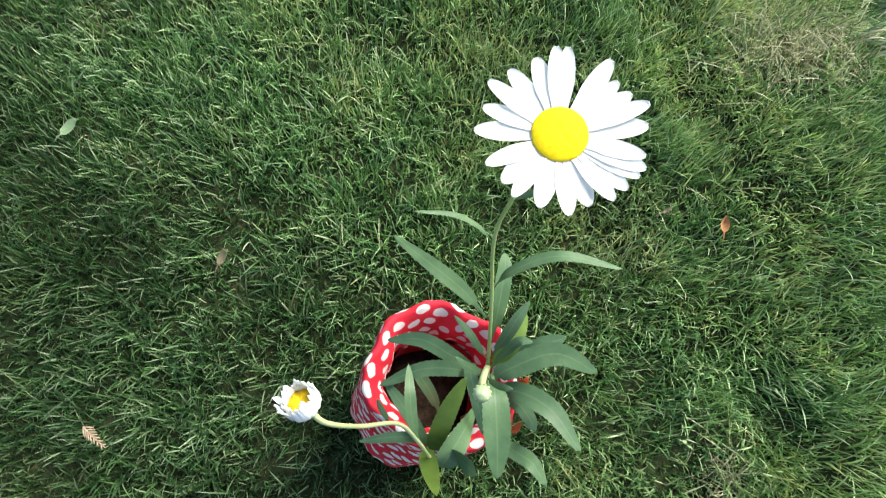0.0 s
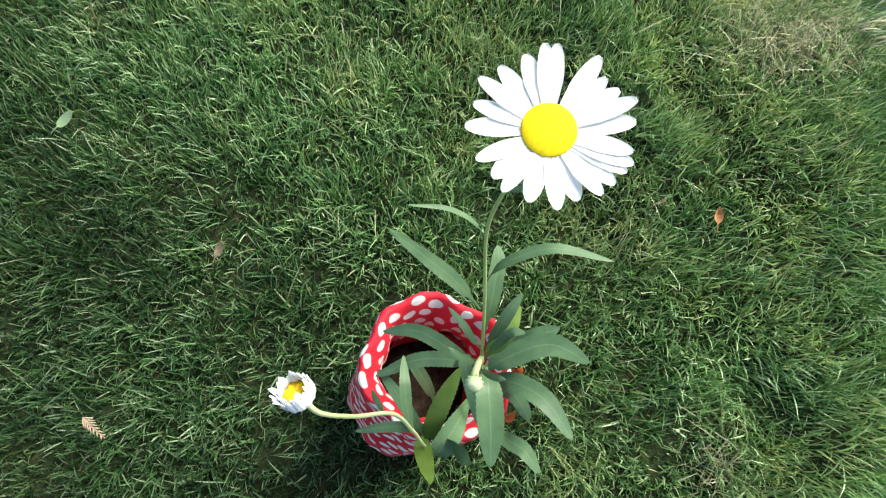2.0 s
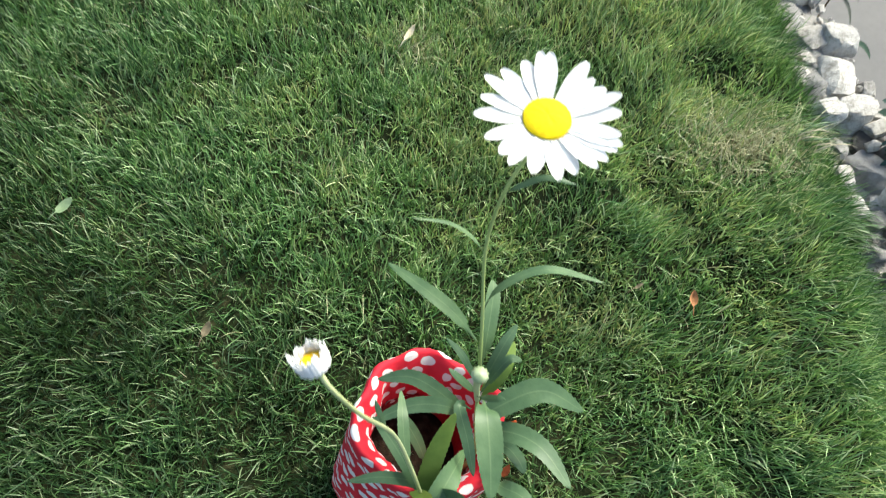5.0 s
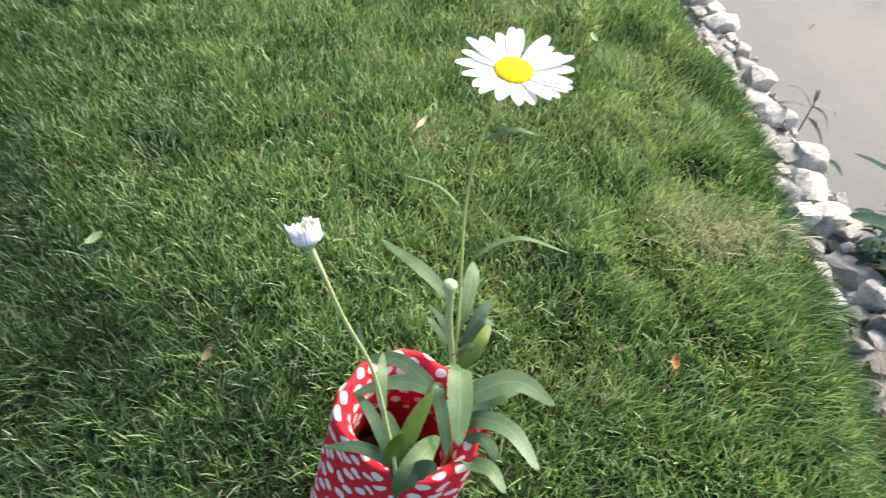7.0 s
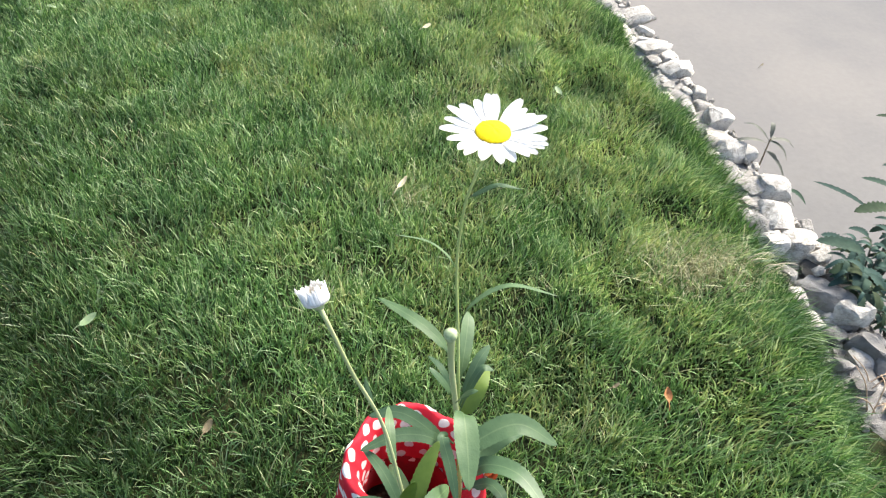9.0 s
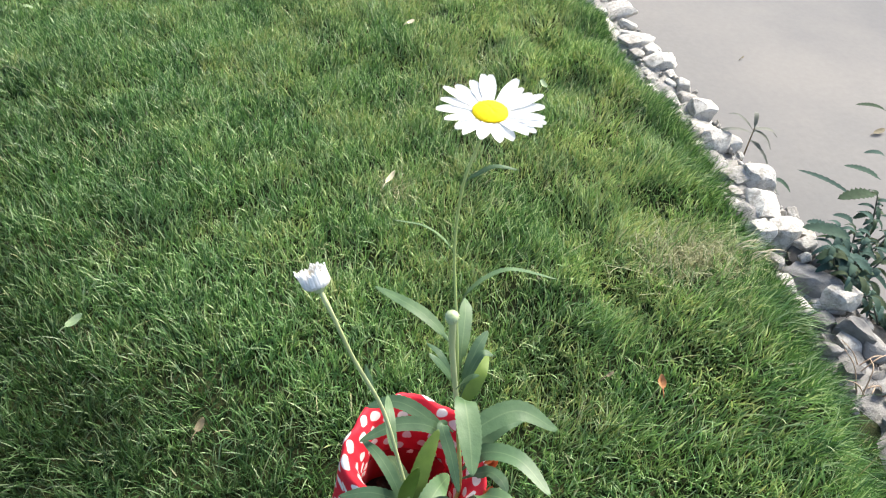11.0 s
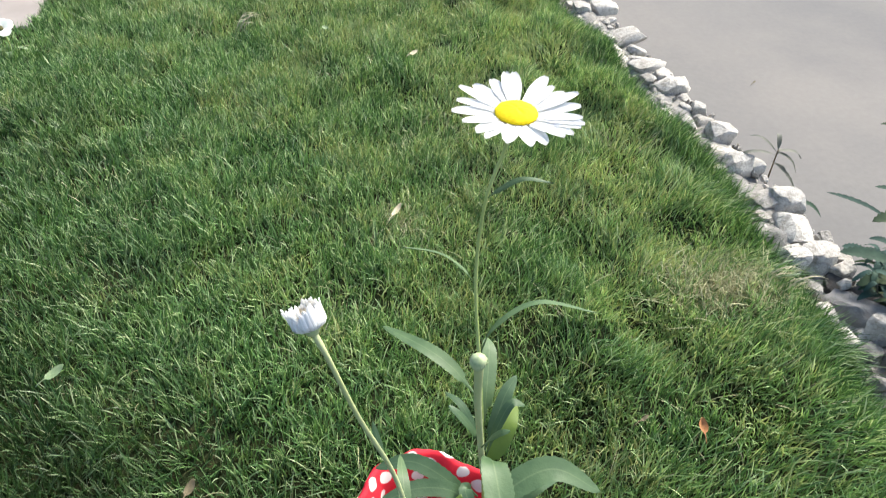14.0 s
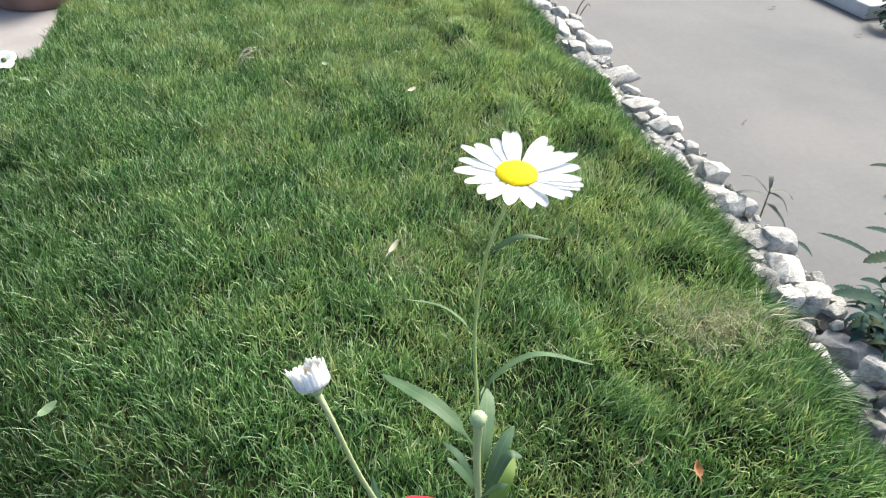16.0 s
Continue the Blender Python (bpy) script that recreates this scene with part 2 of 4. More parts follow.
def build_path(t, b):
    big = ramp(t, noise_of(t, 1.1, 5.0), (0.35, (0.122, 0.121, 0.123)), (0.62, (0.158, 0.151, 0.146)))
    fine = ramp(t, noise_of(t, 45, 8.0, 0.7), (0.3, (0.92, 0.92, 0.92)), (0.7, (1.05, 1.05, 1.05)))
    c = mix(t, 1.0, big, fine, "MULTIPLY")
    damp = node(t, "ShaderNodeVectorMath")
    damp.operation = "DISTANCE"
    damp.inputs[1].default_value = (2.35, 1.75, 0.0)
    t.links.new(coords(t), damp.inputs[0])
    uneven = node(t, "ShaderNodeMath")
    uneven.operation = "MULTIPLY_ADD"
    uneven.inputs[1].default_value = 0.7
    t.links.new(noise_of(t, 2.2, 4.0), uneven.inputs[0])
    t.links.new(damp.outputs["Value"], uneven.inputs[2])
    c = mix(t, 1.0, c, ramp(t, uneven.outputs[0], (0.45, (0.78, 0.80, 0.84)), (1.0, (1.0, 1.0, 1.0))), "MULTIPLY")
    t.links.new(c, b.inputs["Base Color"])
    bump(t, b, noise_of(t, 130, 6.0), 0.1, 0.002)


def build_concrete(t, b):
    c = ramp(t, noise_of(t, 9, 8.0), (0.3, (0.363, 0.350, 0.363)), (0.7, (0.462, 0.449, 0.455)))
    t.links.new(c, b.inputs["Base Color"])
    bump(t, b, noise_of(t, 90, 6.0), 0.3, 0.003)


def build_terracotta(t, b):
    c = ramp(t, noise_of(t, 14, 7.0), (0.3, (0.198, 0.112, 0.099)), (0.7, (0.277, 0.172, 0.152)))
    t.links.new(c, b.inputs["Base Color"])
    bump(t, b, noise_of(t, 120, 6.0), 0.3, 0.002)


def build_bush(t, b):
    info = t.nodes.new("ShaderNodeObjectInfo")
    c = ramp(t, info.outputs["Random"], (0.0, (0.030, 0.058, 0.048)), (0.4, (0.050, 0.092, 0.078)), (0.7, (0.034, 0.058, 0.034)), (1.0, (0.050, 0.064, 0.032)))
    c = mix(t, 1.0, c, ramp(t, noise_of(t, 60, 3.0), (0.3, (0.8, 0.8, 0.8)), (0.7, (1.15, 1.15, 1.15))), "MULTIPLY")
    thin_leaf(t, b, c, 0.14)


def build_weed(t, b):
    c = ramp(t, noise_of(t, 60, 3.0), (0.3, (0.062, 0.074, 0.060)), (0.7, (0.105, 0.112, 0.092)))
    thin_leaf(t, b, c, 0.14)


def plain(low, high, scale=80):
    def build(t, b):
        t.links.new(ramp(t, noise_of(t, scale, 5.0), (0.3, low), (0.7, high)), b.inputs["Base Color"])
        bump(t, b, noise_of(t, scale * 2, 5.0), 0.3, 0.001)
    return build


GRASS = material("grass", build_grass, 0.40, 0.45)
DRY = material("dry_grass", build_dry_grass, 0.7, 0.2)
SOIL = material("soil", build_soil, 0.95, 0.1)
POT_SOIL = material("potting_soil", build_potting_soil, 0.95, 0.1)
LEAF = material("daisy_leaf", build_leaf, 0.48, 0.45)
YOUNG = material("young_leaf", build_young_leaf, 0.45, 0.4)
STEM = material("stem", build_stem, 0.5)
PALE_STEM = material("pale_stem", build_pale_stem, 0.5)
PETAL = material("petal", build_petal, 0.55, 0.3)
DISC = material("flower_disc", build_disc, 0.8, 0.2)
OLD_DISC = material("old_disc", build_old_disc, 0.8, 0.2)
BRACT = material("bract", build_bract, 0.6)
FABRIC = material("polka_dot_fabric", build_fabric, 0.75, 0.25)
LINING = material("lining", plain((0.20, 0.008, 0.014), (0.30, 0.012, 0.022), 60), 0.8, 0.2)
STONE = material("stone", build_stone, 0.85, 0.25)
SHADED_SLATE = material("shaded_grey_stone", build_shaded_slate, 0.8, 0.25)
RUBBLE = material("rubble", build_rubble, 0.95, 0.15)
PATHWAY = material("path", build_path, 0.85, 0.25)
CONCRETE = material("concrete", build_concrete, 0.8, 0.25)
PAVING = material("paving", plain((0.238, 0.215, 0.205), (0.304, 0.277, 0.264), 9), 0.8, 0.25)
TERRACOTTA = material("terracotta", build_terracotta, 0.75, 0.3)
BUSH = material("bush_leaf", build_bush, 0.7, 0.06)
WEED = material("weed_leaf", build_weed, 0.6, 0.3)
TWIG = material("twig", plain((0.106, 0.079, 0.053), (0.198, 0.158, 0.112)), 0.85, 0.2)
BROWN = material("brown_leaf", plain((0.085, 0.072, 0.042), (0.150, 0.125, 0.075), 120), 0.7, 0.25)
RUST = material("rust_leaf", plain((0.190, 0.075, 0.024), (0.390, 0.200, 0.090), 160), 0.7, 0.25)
TAN = material("tan_sprig", plain((0.300, 0.210, 0.145), (0.450, 0.340, 0.245)), 0.8, 0.2)
CREAM = material("cream_leaf", plain((0.363, 0.317, 0.211), (0.515, 0.469, 0.343)), 0.7, 0.2)
PALE_LEAF = material("pale_green_leaf", plain((0.112, 0.172, 0.082), (0.180, 0.240, 0.138)), 0.6, 0.3)
ORANGE = material("orange_bit", plain((0.409, 0.066, 0.020), (0.528, 0.119, 0.033)), 0.7, 0.2)
CREAM_PETAL = material("cream_petal", plain((0.74, 0.76, 0.64), (0.84, 0.85, 0.76)), 0.6, 0.2)
DARK = material("dark_throat", plain((0.066, 0.059, 0.026), (0.145, 0.132, 0.053)), 0.7, 0.2)


# ---- building helpers ----
def finish(name, mesh, mat, parent=None, label="", smooth=True):
    mesh.materials.append(mat)
    if smooth:
        mesh.polygons.foreach_set("use_smooth", [True] * len(mesh.polygons))
    ob = new(name, mesh)
    if parent is not None:
        ob.parent = parent
    return tagged(ob, label)


def part(name, bm, mat, parent=None, label="", smooth=True):
    mesh = bpy.data.meshes.new(name)
    bm.normal_update()
    bm.to_mesh(mesh)
    bm.free()
    return finish(name, mesh, mat, parent, label, smooth)


def empty(name, at, label, category, group="", kind=""):
    ob = new(name)
    ob.empty_display_size = 0.02
    ob.location = at
    bpy.context.view_layer.update()
    return tagged(ob, label, category, group, kind)


def bezier(points, n):
    """A smooth line of n points through the given ones (Catmull-Rom)."""
    p = [Vector(q) for q in points]
    p = [p[0] * 2 - p[1]] + p + [p[-1] * 2 - p[-2]]
    out = []
    for i in range(n):
        s = i / (n - 1) * (len(p) - 3)
        k = min(int(s), len(p) - 4)
        u = s - k
        a, b, c, d = p[k:k + 4]
        out.append(0.5 * (2 * b + (c - a) * u + (2 * a - 5 * b + 4 * c - d) * u * u + (3 * b - a - 3 * c + d) * u ** 3))
    return out


def sheet(name, grid, mat, parent, label="", uvs=None, closed=False, origin=(0, 0, 0), smooth=True, gaps=()):
    """A mesh from rows of points; closed joins each row's ends. uvs: rows of (u, v)."""
    n, m = len(grid), len(grid[0])
    o = Vector(origin)
    verts = [Vector(v) - o for row in grid for v in row]
    faces, corners = [], []
    for i in range(n - 1):
        for j in range(m if closed else m - 1):
            if j in gaps:
                continue
            k = (j + 1) % m
            faces.append((i * m + j, i * m + k, (i + 1) * m + k, (i + 1) * m + j))
            if uvs:
                corners += [uvs[i][j], uvs[i][j + 1], uvs[i + 1][j + 1], uvs[i + 1][j]]
    mesh = bpy.data.meshes.new(name)
    mesh.from_pydata([tuple(v) for v in verts], [], faces)
    if uvs:
        layer = mesh.uv_layers.new(name="UVMap")
        layer.data.foreach_set("uv", [c for uv in corners for c in uv])
    return finish(name, mesh, mat, parent, label, smooth)


def tube(name, points, radii, mat, parent, label="", sides=8, steps=24, origin=(0, 0, 0)):
    """A round stem along a smooth line, closed at both ends."""
    line = bezier(points, steps)
    rows = []
    side = Vector((1, 0.13, 0.07))
    for i, p in enumerate(line):
        tan = (line[min(i + 1, steps - 1)] - line[max(i - 1, 0)]).normalized()
        side = (side - tan * side.dot(tan)).normalized()
        up = tan.cross(side)
        s = i / (steps - 1) * (len(radii) - 1)
        k = min(int(s), len(radii) - 2)
        r = radii[k] + (radii[k + 1] - radii[k]) * (s - k)
        rows.append([p + (side * math.cos(a) + up * math.sin(a)) * r for a in (2 * math.pi * j / sides for j in range(sides))])
    rows = [[line[0]] * sides] + rows + [[line[-1]] * sides]
    return sheet(name, rows, mat, parent, label, closed=True, origin=origin)


def leaf_rows(points, width, up, fold=0.25, teeth=0.0, steps=22, blunt=0.75, petiole=0.2, thick=0.0005):
    """Rows of a leaf's closed skin along a smooth line: upper side, then under side."""
    line = bezier(points, steps)
    up = Vector(up).normalized()
    across = (-1, -0.55, 0, 0.55, 1)
    rows, uvs = [], []
    for i, p in enumerate(line):
        s = i / (steps - 1)
        tan = (line[min(i + 1, steps - 1)] - line[max(i - 1, 0)]).normalized()
        side = tan.cross(up)
        side = side.normalized() if side.length > 1e-4 else Vector((1, 0, 0))
        nor = side.cross(tan).normalized()
        if s < petiole:
            prof = 0.13 + 0.5 * (s / petiole) ** 2 * 0.5
        else:
            q = (s - petiole) / (1 - petiole)
            prof = max(0.02, (0.38 + 0.62 * math.sin(math.pi * min(1, q ** 0.8 * 0.62 + 0.12)) ** 1.0) * (1 - q ** (3 / blunt * 0.8)) ** 0.55)
        saw = 1 + teeth * ((i % 2) - 0.5) * (1 if s > petiole else 0)
        w = width * 0.5 * prof * saw
        top = [p + side * (w * a) + nor * (fold * w * abs(a) + thick * (1 - abs(a))) for a in across]
        low = [p + side * (w * a) + nor * (fold * w * abs(a) - thick * (1 - abs(a))) for a in reversed(across)]
        rows.append(top + low)
        uvs.append([(s, 0.5 + a / 2) for a in across] + [(s, 0.5 + a / 2) for a in reversed(across)] + [(s, 0.0)])
    return rows, uvs


def leaf(name, points, width, mat, parent, label="", up=(0, -0.15, 1), origin=(0, 0, 0), **shape):
    rows, uvs = leaf_rows(points, width, up, **shape)
    mid = sum((Vector(v) for v in rows[0]), Vector()) / len(rows[0])
    end = sum((Vector(v) for v in rows[-1]), Vector()) / len(rows[-1])
    rows = [[mid] * len(rows[0])] + rows + [[end] * len(rows[0])]
    uvs = [[(0.0, v) for _, v in uvs[0]]] + uvs + [[(1.0, v) for _, v in uvs[-1]]]
    return sheet(name, rows, mat, parent, label, uvs, False, origin, gaps=(4,))


def box(bm, lo, hi, bevel=0.0):
    made = bmesh.ops.create_cube(bm, size=1)
    for v in made["verts"]:
        v.co = Vector([l + (c + 0.5) * (h - l) for c, l, h in zip(v.co, lo, hi)])
    if bevel:
        edges = {e for v in made["verts"] for e in v.link_edges}
        bmesh.ops.bevel(bm, geom=list(edges), offset=bevel, segments=3, affect="EDGES", profile=0.5)


def waves(x, y, seed, size):
    """A smooth random field on the ground, about -1 to 1, with hills of that size in metres."""
    r = np.random.RandomState(seed)
    out = np.zeros_like(x)
    for _ in range(7):
        a, ph, k = r.uniform(0, 2 * np.pi), r.uniform(0, 2 * np.pi), r.uniform(0.6, 1.6)
        out = out + np.sin((x * np.cos(a) + y * np.sin(a)) * 2 * np.pi * k / size + ph)
    return out / 3.2


# ---- the ground ----
LAWN_EDGE = 0.925
PATH_Z = -0.26


def edge_inset(y):
    """How far the lawn's rim draws back from the straight line towards the viewer."""
    return 0.20 * np.clip(0.64 - y, 0, 0.34) + 0.33 * np.clip(0.26 - y, 0, 0.5)


def lawn_level(x, y):
    """The soil under the turf: gently uneven, falling away at the stone edging."""
    hilly = np.clip((x - 0.10) / 0.55, 0.25, 1) + 0.5 * np.clip((y - 0.7) / 0.6, 0, 1)
    z = -0.026 + 0.008 * waves(x, y, 3, 0.42) + 0.011 * hilly * waves(x * 1.15 + 0.5 * y, y, 8, 0.24)
    rim_x = x + edge_inset(y)
    mound = 0.026 * np.exp(-((rim_x - 0.785 - 0.03 * waves(x, y, 15, 0.35)) / 0.09) ** 2) * (0.8 + 0.4 * waves(x, y, 5, 0.3))
    hollow = 0.030 * np.exp(-(((x - 0.432) / 0.022) ** 2 + ((y + 0.072) / 0.03) ** 2))
    return z + mound - hollow - 0.070 * np.clip((rim_x - 0.845) / 0.10, 0, 1) ** 1.4


bm = bmesh.new()
bmesh.ops.create_grid(bm, x_segments=2, y_segments=2, size=400)
ground = part("ground", bm, PATHWAY)
ground.location.z = PATH_Z
tagged(ground, "pale grey-beige compacted path ground", "ground", kind="structure")

xs, ys = np.linspace(-3.0, LAWN_EDGE + 0.03, 150), np.linspace(-1.6, 6.0, 260)
gx, gy = np.meshgrid(xs, ys)
gz = lawn_level(gx, gy)
rows = [[(x, y, z) for x, y, z in zip(a, b, c)] for a, b, c in zip(gx, gy, gz)]
lawn_bed = sheet("lawn_bed", [[(*r[0][:2], PATH_Z)] + r + [(*r[-1][:2], PATH_Z)] for r in rows], SOIL, None)
tagged(lawn_bed, "dark raised soil bed under the lawn", "soil", kind="structure")

bm = bmesh.new()
box(bm, (-2.6, 1.72, -0.07), (-0.60, 5.6, -0.014), 0.006)
tagged(part("pavement", bm, PAVING), "pale pinkish concrete paving beside the lawn", "pavement", kind="structure")


# ---- the turf ----
def turf(name, count, x0, x1, y0, y1, tall, wide, bends, mat, seed, keep=None, flop=0.52, spread=0.008):
    """Blades of grass, each a tapered bent strip of its own, joined in one mesh."""
    r = np.random.RandomState(seed)
    x, y = r.uniform(x0, x1, count), r.uniform(y0, y1, count)
    # two blades of three fan out of tufts
    mids = count // 16
    of = r.randint(0, mids, count)
    ox, oy = r.normal(0, spread, count), r.normal(0, spread, count)
    fans = r.uniform(0, 1, count) < 0.66
    x = np.where(fans, x[of] + ox, x)
    y = np.where(fans, y[of] + oy, y)
    ox, oy = np.where(fans, ox, 0) / spread, np.where(fans, oy, 0) / spread
    ok = x < x1 - np.minimum(edge_inset(y), 0.08)
    ok &= ~((x < -0.60) & (y > 1.70))
    ok &= (x - 0.089) ** 2 + (y - 0.092) ** 2 > 0.068 ** 2
    if keep is not None:
        ok &= keep(x, y, r)
    x, y, ox, oy = x[ok], y[ok], ox[ok], oy[ok]
    n = len(x)
    rim = np.clip((x + edge_inset(y) - 0.62) / 0.26, 0, 1)
    tuft = waves(x, y, 21, 0.16)
    h = tall * r.uniform(0.45, 1.3, n) * (1 + 0.22 * tuft + 0.36 * rim)
    w = wide * r.uniform(0.6, 1.25, n)
    lean_a = r.uniform(0, 2 * np.pi, n)
    lean = flop * r.uniform(0.2, 1.6, n)
    comb = 0.10 + 0.16 * np.clip((x - 0.2) / 0.5, 0, 1)
    dx = np.cos(lean_a) * lean + comb * waves(x, y, 41, 0.22) + 0.30 * ox + 0.20 * rim ** 2
    dy = np.sin(lean_a) * lean + comb * waves(x, y, 42, 0.22) + 0.30 * oy - 0.18 * rim
    flat = np.sqrt(1 + dx * dx + dy * dy)
    face = r.uniform(0, np.pi, n)
    cx, cy = np.cos(face) * w / 2, np.sin(face) * w / 2
    base = lawn_level(x, y)
    rows = []
    for k in range(bends + 1):
        s = k / (bends + 1)
        droop = s ** 1.4
        up = h * s * (1 - 0.22 * s * lean)
        px, py, pz = x + dx * h * droop * 0.9, y + dy * h * droop * 0.9, base + up / np.sqrt(flat)
        width = 1 - 0.55 * s
        rows.append(np.stack([px - cx * width, py - cy * width, pz], 1))
        rows.append(np.stack([px + cx * width, py + cy * width, pz], 1))
    rows.append(np.stack([x + dx * h * 0.95, y + dy * h * 0.95, base + h * (1 - 0.28 * lean) / np.sqrt(flat)], 1))
    per = len(rows)
    co = np.stack(rows, 1).reshape(-1, 3).astype(np.float32)
    tris = []
    for k in range(bends):
        a = 2 * k
        tris += [(a, a + 1, a + 3), (a, a + 3, a + 2)]
    tris.append((per - 3, per - 2, per - 1))
    idx = (np.arange(n)[:, None, None] * per + np.array(tris)[None]).reshape(-1).astype(np.int32)
    mesh = bpy.data.meshes.new(name)
    mesh.vertices.add(len(co))
    mesh.vertices.foreach_set("co", co.ravel())
    mesh.loops.add(len(idx))
    mesh.loops.foreach_set("vertex_index", idx)
    mesh.polygons.add(len(idx) // 3)
    mesh.polygons.foreach_set("loop_start", np.arange(0, len(idx), 3, dtype=np.int32))
    mesh.update(calc_edges=True)
    return finish(name, mesh, mat, None, smooth=True)


def worn(x, y):
    """The three worn, straw-coloured spots of the lawn."""
    a = np.exp(-(((x - 0.715) / 0.09) ** 2 + ((y - 0.50) / 0.05) ** 2))
    b = 0.7 * np.exp(-(((x - 0.462) / 0.030) ** 2 + ((y + 0.06) / 0.036) ** 2))
    c = 0.6 * np.exp(-(((x - 0.215) / 0.035) ** 2 + ((y - 0.765) / 0.03) ** 2))
    return a + b + c


def thin_patches(x, y, r):
    bare = waves(x, y, 51, 0.3)
    return r.uniform(0, 1, len(x)) > np.clip(bare - 0.55, 0, 0.45) + 0.65 * np.minimum(worn(x, y), 1)


def dry_patches(x, y, r):
    return r.uniform(0, 1, len(x)) < (0.05 + 0.24 * np.clip(waves(x, y, 61, 0.4) + 0.4 * x, 0, 1)) * np.clip(-0.08 + 0.35 * x + 1.1 * y, 0.02, 1)


def straw_spots(x, y, r):
    return r.uniform(0, 1, len(x)) < 1.0 * worn(x, y)


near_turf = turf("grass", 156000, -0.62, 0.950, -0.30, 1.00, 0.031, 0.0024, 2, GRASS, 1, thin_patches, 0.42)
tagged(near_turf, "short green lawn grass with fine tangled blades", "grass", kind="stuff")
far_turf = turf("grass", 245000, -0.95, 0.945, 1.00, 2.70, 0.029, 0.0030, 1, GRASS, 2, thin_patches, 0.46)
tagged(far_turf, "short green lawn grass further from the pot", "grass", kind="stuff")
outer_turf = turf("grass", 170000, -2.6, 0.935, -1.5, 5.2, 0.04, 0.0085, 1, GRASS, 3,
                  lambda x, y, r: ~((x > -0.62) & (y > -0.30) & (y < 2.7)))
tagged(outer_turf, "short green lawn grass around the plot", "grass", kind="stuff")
straw = turf("dry_grass", 60000, -0.60, 0.90, -0.30, 2.40, 0.036, 0.0017, 2, DRY, 4, dry_patches, 0.9)
tagged(straw, "straw-coloured dry blades among the green lawn", "dry grass", kind="stuff")

spots = turf("dry_grass", 80000, 0.12, 0.92, -0.20, 0.86, 0.036, 0.0019, 2, DRY, 5, straw_spots, 1.1)
tagged(spots, "tangled pale straw in the worn spots of the lawn", "dry grass", kind="stuff")


# ---- stone edging ----
edging = empty("stone_edging", (0.97, 0.8, PATH_Z), "low dry edging of pale rounded fieldstones between lawn and path", "edging", kind="structure")
ORIGIN = Vector(edging.location)

rows = []
profile = ((0.86, PATH_Z), (0.87, -0.072), (0.90, -0.046), (0.92, -0.037), (0.94, -0.034), (0.96, -0.034), (0.98, -0.038), (1.0, -0.050), (1.015, -0.09), (1.03, -0.15), (1.05, PATH_Z))
for i in range(420):
    y = -1.5 + i * 0.017
    row = []
    for j, (x, z) in enumerate(profile):
        slump = 0.042 * max(0, min(1, (0.62 - y) / 0.14))
        v = Vector((x, y, z - slump * (0 < j < 10)))
        row.append(v + Vector((0.014 * noise.noise(v * 16), 0, 0.020 * noise.noise(v * 21 + Vector((3, 1, 7))) + 0.008 * noise.noise(v * 70))))
    rows.append(row)
sheet("rubble_fill", rows, RUBBLE, edging, "grey grit and mortar between the stones", origin=ORIGIN)

r = random.Random(77)
bm = bmesh.new()
for k in range(760):
    y, x = r.uniform(-0.1, 2.2), r.uniform(0.885, 1.025)
    made = bmesh.ops.create_icosphere(bm, subdivisions=1, radius=1)
    s = r.uniform(0.003, 0.010)
    m = pose(x, y, -0.040 - 0.042 * max(0, min(1, (0.62 - y) / 0.14)) + r.uniform(-0.008, 0.006), r.uniform(0, 360), r.uniform(0, 360), r.uniform(0, 360)) @ Matrix.Diagonal((s * 1.3, s, s * 0.75, 1))
    for v in made["verts"]:
        v.co = m @ (v.co * r.uniform(0.85, 1.12)) - ORIGIN
tagged(part("pebbles", bm, STONE, edging, "small pale pebbles and chips", smooth=False), kind="stuff")


def stone(x, y, z, sx, sy, sz, seed, turn=0.0, mat=STONE):
    bm = bmesh.new()
    bmesh.ops.create_icosphere(bm, subdivisions=3, radius=1)
    r = random.Random(seed)
    shift = Vector((r.uniform(0, 50), r.uniform(0, 50), r.uniform(0, 50)))
    planes = [(Vector((r.gauss(0, 1), r.gauss(0, 1), r.gauss(0, 1))).normalized(), r.uniform(0.54, 0.78)) for _ in range(8)]
    for way in ((1, 0, 0), (-1, 0, 0), (0, 1, 0), (0, -1, 0), (0, 0, 1), (0, 0, -1)):
        planes.append(((Vector(way) + Vector((r.gauss(0, 0.16), r.gauss(0, 0.16), r.gauss(0, 0.16)))).normalized(), r.uniform(0.55, 0.72)))
    for v in bm.verts:
        d = v.co.copy()
        for n, cut in planes:
            over = d.dot(n) - cut
            if over > 0:
                d -= n * over * 0.9
        d *= 1 + 0.10 * noise.noise(v.co * 1.3 + shift) + 0.08 * noise.noise(v.co * 3.0 + shift) + 0.055 * noise.noise(v.co * 6.5 + shift)
        v.co = Vector((d.x * sx, d.y * sy, d.z * sz)) * 0.78
    bm.normal_update()
    for e in bm.edges:
        e.smooth = len(e.link_faces) == 2 and e.calc_face_angle() < 0.45
    ob = part("stone", bm, mat, edging)
    ob.location = Vector((x, y, z)) - ORIGIN
    ob.rotation_euler = (r.uniform(-0.3, 0.3), r.uniform(-0.3, 0.3), turn + r.uniform(-0.3, 0.3))
    return ob


